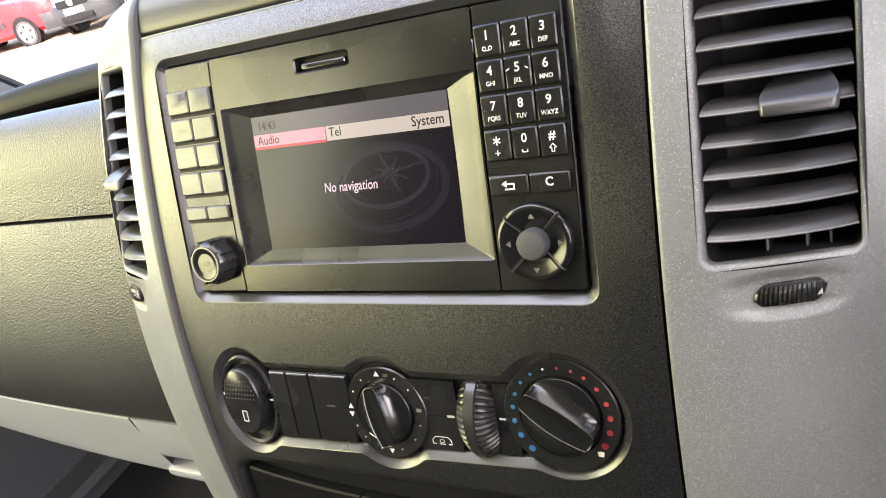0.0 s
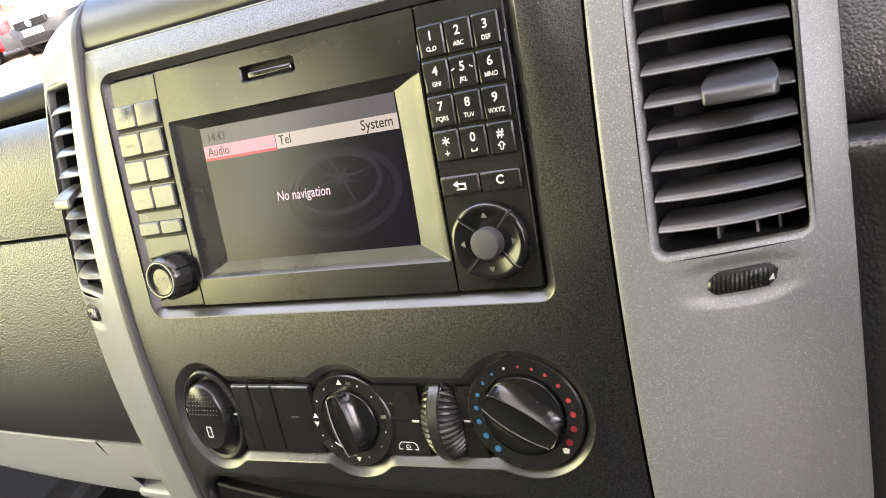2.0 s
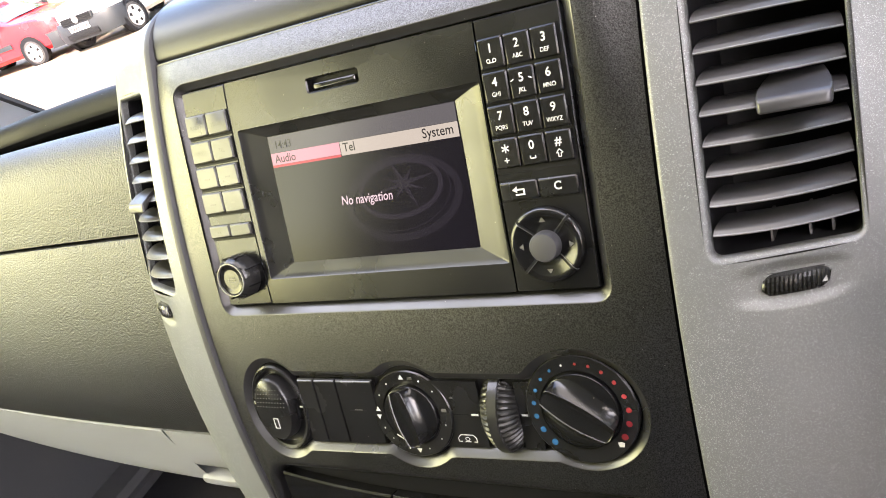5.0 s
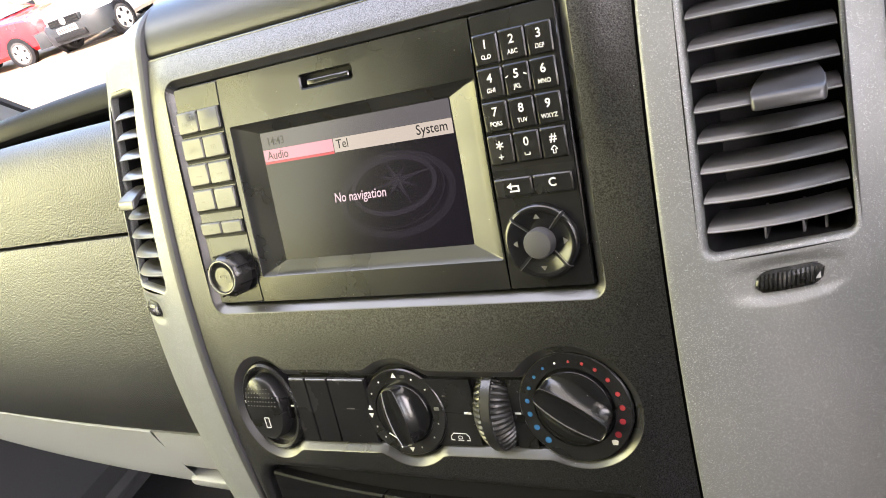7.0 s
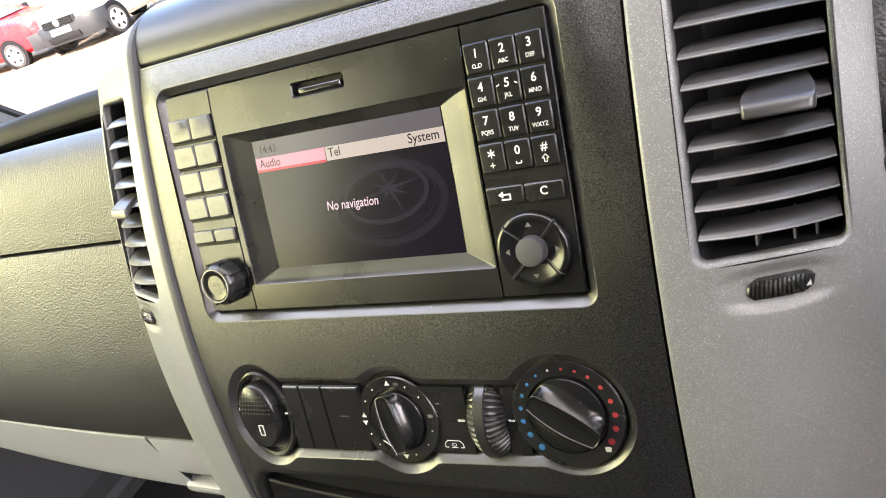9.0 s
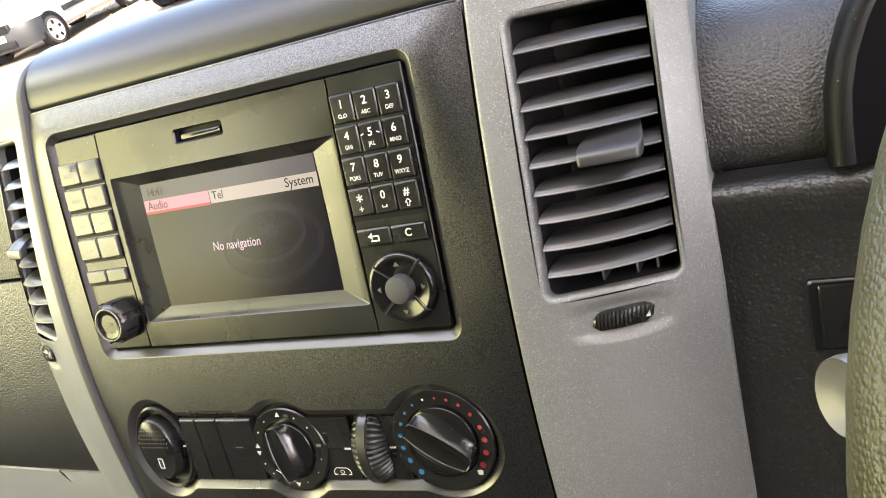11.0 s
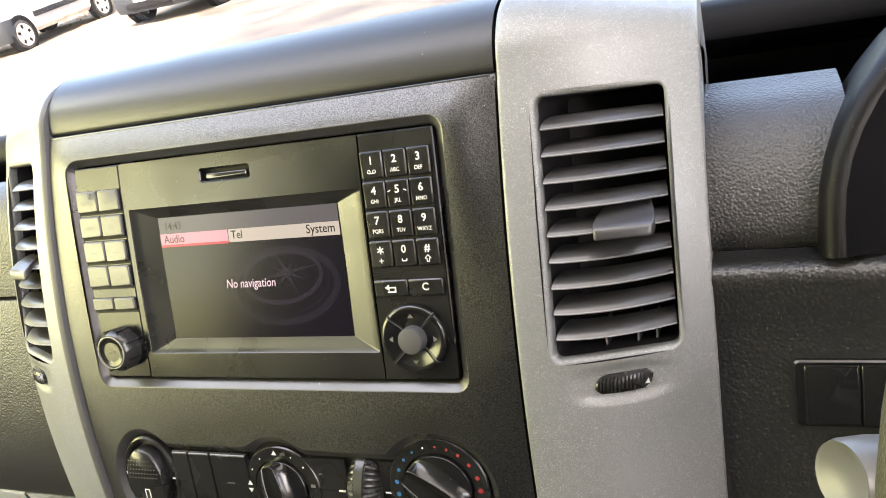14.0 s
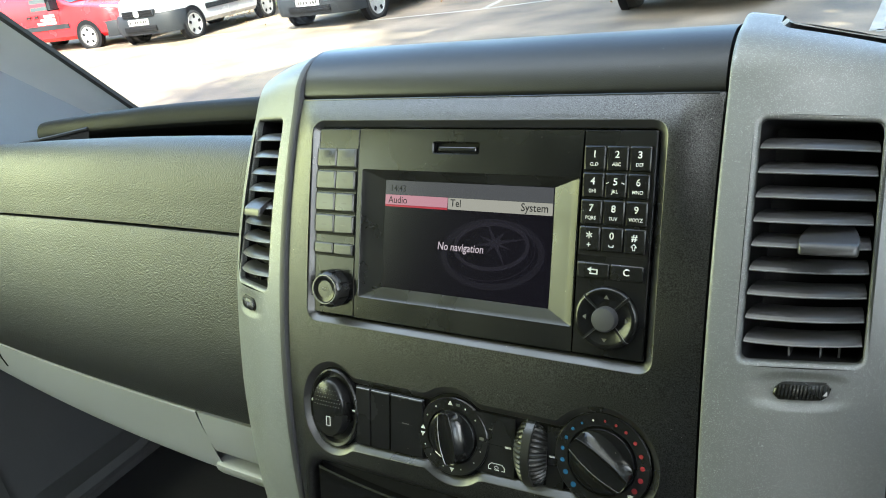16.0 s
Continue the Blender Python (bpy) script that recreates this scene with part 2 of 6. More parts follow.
M_HAZARD = textured(material("red_hazard_lens", (0.25, 0.012, 0.02), 0.2), bump=0, mottling=0.1, mottle_scale=60)
# metal of the knob ring; its grey also paints highlights along black edges
M_CHROME_GLINT = textured(material("dark_chrome_and_edge_glint", (0.12, 0.12, 0.123), 0.26, 0.4), bump=0.02, mottling=0.1, mottle_scale=60)
M_LCD = glow("lcd_dark", (0.02, 0.014, 0.03), 0.02, 0.12)
M_LCD_BAR = glow("lcd_grey_bar", (0.16, 0.16, 0.175), 0.05, 0.12)
M_LCD_TAB = glow("lcd_pale_tab", (0.68, 0.64, 0.57), 0.054, 0.12)
M_LCD_PINK = glow("lcd_pink_tab", (0.90, 0.42, 0.52), 0.058, 0.12)
M_LCD_RED = glow("lcd_red_line", (0.80, 0.06, 0.10), 0.056, 0.12)
M_LCD_INK = glow("lcd_dark_ink", (0.03, 0.03, 0.035), 0.02, 0.12)
M_LCD_WHITE = glow("lcd_white_ink", (0.95, 0.78, 0.88), 0.060, 0.12)
M_LCD_LINE = glow("lcd_compass_line", (0.065, 0.055, 0.085), 0.024, 0.12)
M_LCD_FILL = glow("lcd_compass_fill", (0.045, 0.038, 0.06), 0.024, 0.12)

M_ASPHALT = textured(material("asphalt", (0.152, 0.119, 0.083), 0.85), 60, 0.6, 0.5, 0.9, depth=0.006)
M_LINE = textured(material("worn_white_road_paint", (0.27, 0.25, 0.205), 0.7), 40, 0.3, 0.3, 3, depth=0.004)
M_GRASS = textured(material("grass", (0.085, 0.14, 0.025), 0.8), 5, 0, 0.4, 2)
M_LEAF = textured(material("leaf_green", (0.085, 0.15, 0.025), 0.6), 5, 0, 0.45, 0.8)
M_LEAF2 = textured(material("leaf_yellow_green", (0.17, 0.21, 0.03), 0.6), 5, 0, 0.4, 0.8)
M_BARK = textured(material("bark", (0.11, 0.085, 0.06), 0.9), 20, 0.8, 0.35, 2, depth=0.02)
M_FENCE = textured(material("pale_fence_boards", (0.115, 0.118, 0.078), 0.75), 30, 0.3, 0.3, 1.5, depth=0.004)
M_LITTER = textured(material("dry_leaf_litter", (0.15, 0.09, 0.035), 0.85), 5, 0, 0.5, 3)
M_TYRE = textured(material("tyre_rubber", (0.022, 0.022, 0.022), 0.8), 60, 0.3, 0.2, 6, depth=0.003)
M_RIM = textured(material("wheel_silver", (0.34, 0.34, 0.335), 0.4, 0.3), 60, 0.05, 0.15, 6)
M_BUMPER = textured(material("dark_grey_bumper", (0.014, 0.016, 0.019), 0.55, 0.0, 0.25), 80, 0.15, 0.2, 2, depth=0.002)
M_CARGLASS = textured(material("dark_car_glass", (0.03, 0.036, 0.032), 0.06, 0.0, 0.5), 5, 0, 0.2, 2, rough_var=0.02)
M_LAMP = textured(material("headlamp_glass", (0.36, 0.37, 0.38), 0.12, 0.4), 30, 0.1, 0.25, 9, rough_var=0.05)
M_PLATE = textured(material("white_number_plate", (0.72, 0.72, 0.70), 0.4), 5, 0, 0.06, 5)
M_INK = textured(material("black_ink", (0.02, 0.02, 0.02), 0.5), 5, 0, 0.1, 5)
M_WHITECAR = textured(material("white_car_paint", (0.36, 0.365, 0.37), 0.25), 5, 0, 0.05, 1.5)
M_BLUECAR = textured(material("blue_car_paint", (0.003, 0.055, 0.36), 0.3, 0.0, 0.3), 5, 0, 0.08, 1.5)
M_REDCAR = textured(material("red_car_paint", (0.38, 0.012, 0.018), 0.25), 5, 0, 0.08, 1.5)
M_BIN = textured(material("dark_blue_bin", (0.03, 0.035, 0.05), 0.5), 30, 0.1, 0.2, 3)
M_BINGREEN = textured(material("green_bin", (0.06, 0.12, 0.06), 0.5), 30, 0.1, 0.2, 3)
M_LINING = textured(material("grey_cab_lining", (0.08, 0.08, 0.08), 0.8), 200, 0.3, 0.15, 4, depth=0.001)
M_HEADLINER = textured(material("blue_grey_headlining", (0.215, 0.235, 0.275), 0.85), 200, 0.3, 0.12, 4, depth=0.001)
M_DECK = textured(material("black_matt_deck", (0.009, 0.009, 0.0098), 0.55, 0.0, 0.1), 900, 0.4, 0.15, 8, dust=0.03, depth=0.0004)
M_SEAT = textured(material("dark_seat_cloth", (0.022, 0.022, 0.024), 0.85), 400, 0.3, 0.2, 6, depth=0.001)
M_FLOOR = textured(material("black_rubber_floor", (0.02, 0.02, 0.021), 0.7), 120, 0.3, 0.25, 5, depth=0.001)
M_SEAL = textured(material("black_rubber_seal", (0.012, 0.012, 0.012), 0.5), 200, 0.1, 0.15, 8)
M_GLASS = clear_glass("windscreen_glass", (0.93, 0.96, 0.94))

# ---- building helpers ----
SPACE = {}
XC = 0.0955
F0, F1 = -0.0255, 0.2165             # the fascia between the silver trims


def S(x, z):
    """The centre fascia's face: how far back it lies at (x, z) of the panel."""
    e = min(max((abs(x - XC) - 0.102) / 0.018, 0.0), 1.0)
    e = e * e * (3 - 2 * e)
    mid = 0.4 * (z - 0.015) ** 2 + 12.0 * max(0.0, z - 0.1) ** 2
    return mid * (1 - e) + (z - 0.015) ** 2 * e + 5.5 * max(0.0, abs(x - XC) - 0.112) ** 2


def SV(x, z):
    """The face of the side trims and vents, which leans back further."""
    return (z - 0.015) ** 2 + 5.5 * max(0.0, abs(x - XC) - 0.112) ** 2


def narrow(x, z, side):
    """The passenger side trim narrows towards its top."""
    return x if side > 0 else F1 + (x - F1) * (1 - 0.33 * min(max(z, 0.0), 0.125) / 0.104)


def on(x, z, off=0.0):
    return Vector((x, S(x, z) + off, z))


def thing(name, at, label, category, group="", space=None, kind=""):
    """An Empty at a thing's base; its parts are built in the given frame."""
    ob = new(name)
    m = PANEL if space is None else space
    ob.matrix_basis = m @ Matrix.Translation(at)
    ob.empty_display_size = 0.02
    SPACE[ob.name] = Matrix.Translation(at).inverted()
    return tagged(ob, label, category, group, kind)


def mesh_of(bm, name, mat, sharp=38):
    bmesh.ops.recalc_face_normals(bm, faces=bm.faces)
    me = bpy.data.meshes.new(name)
    bm.to_mesh(me)
    bm.free()
    if mat:
        me.materials.append(mat)
    me.shade_smooth()
    me.set_sharp_from_angle(angle=radians(sharp))
    return me


def part(name, bm, mat, parent, label="", sharp=38):
    """One mesh under a thing or under a part."""
    me = bm if isinstance(bm, bpy.types.Mesh) else mesh_of(bm, name, mat, sharp)
    if mat and not me.materials:
        me.materials.append(mat)
    root = parent
    while root.parent:
        root = root.parent
    me.transform(SPACE[root.name])
    ob = new(name, me)
    ob.parent = parent
    return tagged(ob, label)


def solid(name, bm, mat, label="", category="", kind="", group="", space=None, at=(0, 0, 0), sharp=38):
    """A top-level thing of one mesh."""
    me = mesh_of(bm, name, mat, sharp)
    me.transform(Matrix.Translation(at).inverted())
    ob = new(name, me)
    ob.matrix_basis = (Matrix() if space is None else space) @ Matrix.Translation(at)
    return tagged(ob, label, category, group, kind)


def rr(x0, x1, z0, z1, r, n=5, grow=0.0):
    """A rounded rectangle, anticlockwise."""
    x0, x1, z0, z1, r = x0 - grow, x1 + grow, z0 - grow, z1 + grow, max(r + grow, 0.0001)
    pts = []
    for cx, cz, a0 in ((x1 - r, z0 + r, -90), (x1 - r, z1 - r, 0), (x0 + r, z1 - r, 90), (x0 + r, z0 + r, 180)):
        for i in range(n + 1):
            a = radians(a0 + 90 * i / n)
            pts.append((cx + r * math.cos(a), cz + r * math.sin(a)))
    return pts


def oval(cx, cz, rx, rz=None, n=40, turn=0.0):
    rz = rx if rz is None else rz
    return [(cx + rx * math.cos(2 * math.pi * i / n + turn), cz + rz * math.sin(2 * math.pi * i / n + turn)) for i in range(n)]


def loft(bm, rings, cap0=False, cap1=True, closed=True):
    """Skin over rings of equal count."""
    vs = [[bm.verts.new(p) for p in ring] for ring in rings]
    for a, b in zip(vs, vs[1:]):
        k = len(a)
        for i in range(k if closed else k - 1):
            j = (i + 1) % k
            try:
                bm.faces.new((a[i], a[j], b[j], b[i]))
            except ValueError:
                pass
    if cap0:
        bm.faces.new(vs[0])
    if cap1:
        bm.faces.new(vs[-1])
    return vs


def sheet(bm, loops, cuts_x=(), cuts_z=(), put=None):
    """A flat face bounded by the first loop with holes at the others, cut into strips and bent by put(x, z)."""
    edges = []
    for loop in loops:
        vs = [bm.verts.new((p[0], 0, p[1])) for p in loop]
        edges += [bm.edges.new((vs[i], vs[(i + 1) % len(vs)])) for i in range(len(vs))]
    bmesh.ops.triangle_fill(bm, use_beauty=True, use_dissolve=False, edges=edges, normal=(0, -1, 0))
    for x in cuts_x:
        bmesh.ops.bisect_plane(bm, geom=bm.verts[:] + bm.edges[:] + bm.faces[:], plane_co=(x, 0, 0), plane_no=(1, 0, 0))
    for z in cuts_z:
        bmesh.ops.bisect_plane(bm, geom=bm.verts[:] + bm.edges[:] + bm.faces[:], plane_co=(0, 0, z), plane_no=(0, 0, 1))
    if put:
        for v in bm.verts:
            v.co = put(v.co.x, v.co.z)


def steps(a, b, d):
    k = max(1, round((b - a) / d))
    return [a + (b - a) * i / k for i in range(1, k)]


def bevel_rings(shape, b, depth, off=0.0, k=4):
    """Rings that round an opening's edge and go down to depth. shape(grow) gives the outline."""
    rings = []
    for i in range(k + 1):
        a = math.pi / 2 * i / k
        rings.append([on(x, z, off + b * (1 - math.cos(a))) for x, z in shape(b * (1 - math.sin(a)))])
    rings.append([on(x, z, off + depth) for x, z in shape(0)])
    return rings


def key(x0, x1, z0, z1, front, back, b=0.0007, r=0.0006, tip=0.0):
    """A key cap standing on the console's face: front and back are offsets; tip slants its lower edge."""
    bm = bmesh.new()
    o = rr(x0, x1, z0, z1, r, 3)
    inner = rr(x0 + b, x1 - b, z0 + b, z1 - b, r, 3)
    zl = lambda z: tip * (1 - (z - z0) / (z1 - z0))
    loft(bm, [[on(x, z, back) for x, z in o], [on(x, z, front + b + zl(z)) for x, z in o], [on(x, z, front + zl(z)) for x, z in inner]])
    return bm


def flat(pts, off):
    bm = bmesh.new()
    bm.faces.new([bm.verts.new(on(x, z, off)) for x, z in pts])
    return bm


def raised(pts, off, h=0.00012):
    """A thin printed mark."""
    bm = bmesh.new()
    loft(bm, [[on(x, z, off) for x, z in pts], [on(x, z, off - h) for x, z in pts]])
    return bm


def bar(x0, z0, x1, z1, w, off, h=0.00012):
    d = Vector((x1 - x0, z1 - z0)).normalized() * w / 2
    nx, nz = -d.y, d.x
    return raised([(x0 + nx, z0 + nz), (x0 - nx, z0 - nz), (x1 - nx, z1 - nz), (x1 + nx, z1 + nz)], off, h)


def letters(text, x, z, size, off, mat_thick=0.0, align="CENTER", shear=0.0, squeeze=1.0):
    """Writing as a mesh on the console's face, its middle at (x, z)."""
    cu = bpy.data.curves.new("writing", "FONT")
    cu.body, cu.size, cu.align_x, cu.align_y, cu.shear = text, 1.0, align, "CENTER", shear
    cu.resolution_u = 3
    cu.offset = mat_thick
    ob = bpy.data.objects.new("writing", cu)
    scene.collection.objects.link(ob)
    me = bpy.data.meshes.new_from_object(ob.evaluated_get(bpy.context.evaluated_depsgraph_get()))
    bpy.data.objects.remove(ob)
    bpy.data.curves.remove(cu)
    for v in me.vertices:
        v.co = on(x + v.co.x * size * squeeze, z + v.co.y * size, off)
    me.materials.clear()
    return me


def turned(profile, centre, axis=(0, -1, 0), n=40, cap0=False, cap1=True, ribs=0, rib=0.0):
    """A turned body: profile rows are (radius, height along the axis)."""
    bm = bmesh.new()
    ax = Vector(axis).normalized()
    q = ax.to_track_quat("Z", "Y")
    rings = []
    for r, h in profile:
        ring = []
        for i in range(n):
            a = 2 * math.pi * i / n
            rad = r * (1 - (rib if ribs and (i * ribs // n) % 2 else 0))
            ring.append(Vector(centre) + q @ Vector((rad * math.cos(a), rad * math.sin(a), h)))
        rings.append(ring)
    loft(bm, rings, cap0, cap1)
    return bm


def box(x0, x1, y0, y1, z0, z1, b=0.0):
    bm = bmesh.new()
    bmesh.ops.create_cube(bm, size=1)
    for v in bm.verts:
        v.co = ((x0 + x1) / 2 + v.co.x * (x1 - x0), (y0 + y1) / 2 + v.co.y * (y1 - y0), (z0 + z1) / 2 + v.co.z * (z1 - z0))
    if b:
        bmesh.ops.bevel(bm, geom=bm.edges[:], offset=b, segments=2, profile=0.6, affect="EDGES")
    return bm


def ribbon(xs, profile, put=None, thick=0.004):
    """A profile of (y, z) rows swept across x. put(x, y, z) bends it."""
    bm = bmesh.new()
    rings = [[(put(x, y, z) if put else (x, y, z)) for y, z in profile] for x in xs]
    loft(bm, rings, False, False, closed=False)
    return bm


def joined(*bms):
    out = bmesh.new()
    for b in bms:
        me = bpy.data.meshes.new("tmp")
        b.to_mesh(me)
        b.free()
        out.from_mesh(me)
        bpy.data.meshes.remove(me)
    return out


def tube_of(pts, r, n=8):
    """A thin round bar along the points."""
    bm = bmesh.new()
    rings = []
    for i, p in enumerate(pts):
        t = (pts[min(i + 1, len(pts) - 1)] - pts[max(i - 1, 0)]).normalized()
        u = t.cross(Vector((0.2, 0.9, 0.4))).normalized()
        w = t.cross(u)
        rings.append([p + u * r * math.cos(2 * math.pi * k / n) + w * r * math.sin(2 * math.pi * k / n) for k in range(n)])
    loft(bm, rings, True, True)
    return bm


def smooth_rows(rows, k=4):
    """More rows along a profile by Catmull-Rom."""
    out = []
    for i in range(len(rows) - 1):
        p = [Vector(rows[max(0, min(len(rows) - 1, j))]) for j in (i - 1, i, i + 1, i + 2)]
        for s in range(k):
            t = s / k
            out.append(tuple(0.5 * ((2 * p[1]) + (p[2] - p[0]) * t + (2 * p[0] - 5 * p[1] + 4 * p[2] - p[3]) * t * t + (3 * p[1] - p[0] - 3 * p[2] + p[3]) * t ** 3)))
    out.append(tuple(rows[-1]))
    return out

# ---- the dashboard ----
FTOP, FLOW = 0.1211, -0.20
dash = thing("dashboard", (XC, 0.2, -0.25), "black grained van dashboard with silver centre trims and grey lower edge", "dashboard")

OPEN = lambda g=0.0: rr(-0.002, 0.1905, -0.0012, 0.1058, 0.003, 5, g)


def climate_outline(g=0.0):
    """The one recess round the climate controls: a band with three round bulges."""
    shapes = [(0.0127, -0.0558, 0.0183, 0.0243), (0.0915, -0.0558, 0.0215, 0.0232), (0.1730, -0.0505, 0.0240, 0.0230)]
    x0, x1 = shapes[0][0] - shapes[0][2] - g, shapes[2][0] + shapes[2][2] + g
    top, low = [], []
    n = 110
    for i in range(n + 1):
        x = x0 + (x1 - x0) * (1 - math.cos(math.pi * i / n)) / 2
        tops, lows = [], []
        for cx, cz, rx, rz in shapes:
            q = 1 - ((x - cx) / (rx + g)) ** 2
            if q >= -1e-9:
                tops.append(cz + (rz + g) * math.sqrt(max(0, q)))
                lows.append(cz - (rz + g) * math.sqrt(max(0, q)))
        if shapes[0][0] <= x <= shapes[2][0]:
            f = (x - 0.03) / 0.12
            tops.append(-0.0385 + g)
            lows.append(-0.0745 + 0.0035 * f - g)
        top.append((x, max(tops)))
        low.append((x, min(lows)))
    return low[:-1] + [top[-1]] + top[-2:0:-1]


def tray_outline(g=0.0):
    return rr(-0.006, 0.198, -0.16, -0.0905, 0.010, 6, g)


def chamfer_rings(shape, b, d, depth):
    """Rings for an opening with a sloped lip, b wide and d deep, its edges slightly rounded."""
    rows = ((b, 0.0), (b * 0.93, d * 0.03), (b * 0.86, d * 0.10), (b * 0.14, d * 0.86), (b * 0.05, d * 0.97), (0.0, d * 1.12), (0.0, depth))
    return [[on(x, z, o) for x, z in shape(g)] for g, o in rows]


bm = bmesh.new()
B = 0.0040
outer = rr(F0 + 0.0055, F1 - 0.0010, FLOW, FTOP, 0.0008, 2)
sheet(bm, [outer, OPEN(B), climate_outline(B), tray_outline(0.004)], steps(F0, F1, 0.02) + [0.2, 0.205, 0.209, 0.213, -0.009, -0.014, -0.018], steps(FLOW, FTOP, 0.0085), lambda x, z: on(x, z))
edge = lambda g, o: [on(x, z, o) for x, z in rr(F0 + 0.0055 - 0.5 * g, F1 - 0.0010 + 0.5 * g, FLOW, FTOP + g, 0.0008, 2)]
loft(bm, [edge(0.0, 0.0), edge(0.0005, 0.0001), edge(0.0009, 0.0004), edge(0.0011, 0.0009), edge(0.0011, 0.008)], False, False)
loft(bm, bevel_rings(tray_outline, 0.004, 0.009), False, False)
bmesh.ops.remove_doubles(bm, verts=bm.verts, dist=0.00002)
fascia = part("centre_fascia", bm, M_FASCIA, dash, "black grained plastic centre fascia")
# bead of lighter plastic, added for the highlight line below the hood
top_edge = [on(F0 + 0.007 + (F1 - F0 - 0.010) * i / 24, FTOP + 0.0004, 0.0003) for i in range(25)]
part("upper_edge", tube_of(top_edge, 0.0006, 8), M_LIP, fascia, "lighter bead drawing the highlight on the fascia's upper edge")
for shape, d, deep in ((OPEN, 0.0034, 0.006), (climate_outline, 0.0032, 0.0045)):
    bm = bmesh.new()
    loft(bm, chamfer_rings(shape, B, d, deep), False, False)
    part("opening_lip", bm, M_LIP, fascia, "smooth sloped black lip")
# flat sheets close the recesses, their shade painted as dark colour
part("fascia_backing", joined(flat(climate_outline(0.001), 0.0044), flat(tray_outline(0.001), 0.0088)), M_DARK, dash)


# silver trims: a strip that runs up the console and curls back over its top
def curl(x, side=1):
    return 0.031 - 0.2 * (x - F1) if side > 0 else 0.027 - 0.12 * (x - F1)


WX, WZ = 0.2550, -0.0040             # middle of the small wheel's dish below a vent


def trim_put(side):
    xi, xo = F1, 0.2895 if side > 0 else 0.2865

    def put(u, s):
        rb = 0.0016 + 0.0025 * min(max((s - 0.13) / 0.03, 0.0), 1.0) if side > 0 else 0.0012
        edge = 0.0
        if u < xi + rb:
            turn = min((xi + rb - u) / rb, math.pi / 2)
            edge = rb * (1 - math.cos(turn)) + max(0.0, xi + rb - u - rb * math.pi / 2)
            u = xi + rb - rb * math.sin(turn)
        x = narrow(min(max(u, xi), xo), s, side)
        base = 0.125 if side > 0 else 0.122 - 0.10 * (x - F1)
        back = edge + max(0, u - xo)
        q = 1 - ((u - WX) / 0.0195) ** 2
        if q > 0 and abs(s - WZ) < 0.012:
            back += 0.0019 * q * min(max((0.0088 * q ** 0.25 - abs(s - WZ)) / 0.0034, 0.0), 1.0)
        r = curl(x, side)
        if s <= base:
            y, z, a = SV(x, s), s, 0.0
        else:
            q = s - base
            y, z, a = SV(x, base), base, 0.0
            for rad, turn, run in ((r, 1.0, 0.014), (0.010, 0.5, 0.004), (0.030, 0.55, 0.3)) if side > 0 else ((r, 1.05, 0.008), (0.020, 0.42, 0.014), (0.030, 0.6, 0.3)):
                da = min(q / rad, turn)
                y += rad * (math.cos(a) - math.cos(a + da))
                z += rad * (math.sin(a + da) - math.sin(a))
                a += da
                q = max(0.0, q - rad * turn)
                go = min(q, run) if da >= turn - 1e-9 else 0.0
                y, z = y + go * math.sin(a), z + go * math.cos(a)
                q -= go
                if q <= 0:
                    break
        n_y, n_z = math.cos(a), -math.sin(a)
        y, z = y + (back - 0.0012) * n_y, z + (back - 0.0012) * n_z
        return Vector((x if side > 0 else 2 * XC - x, y, z))
    return put


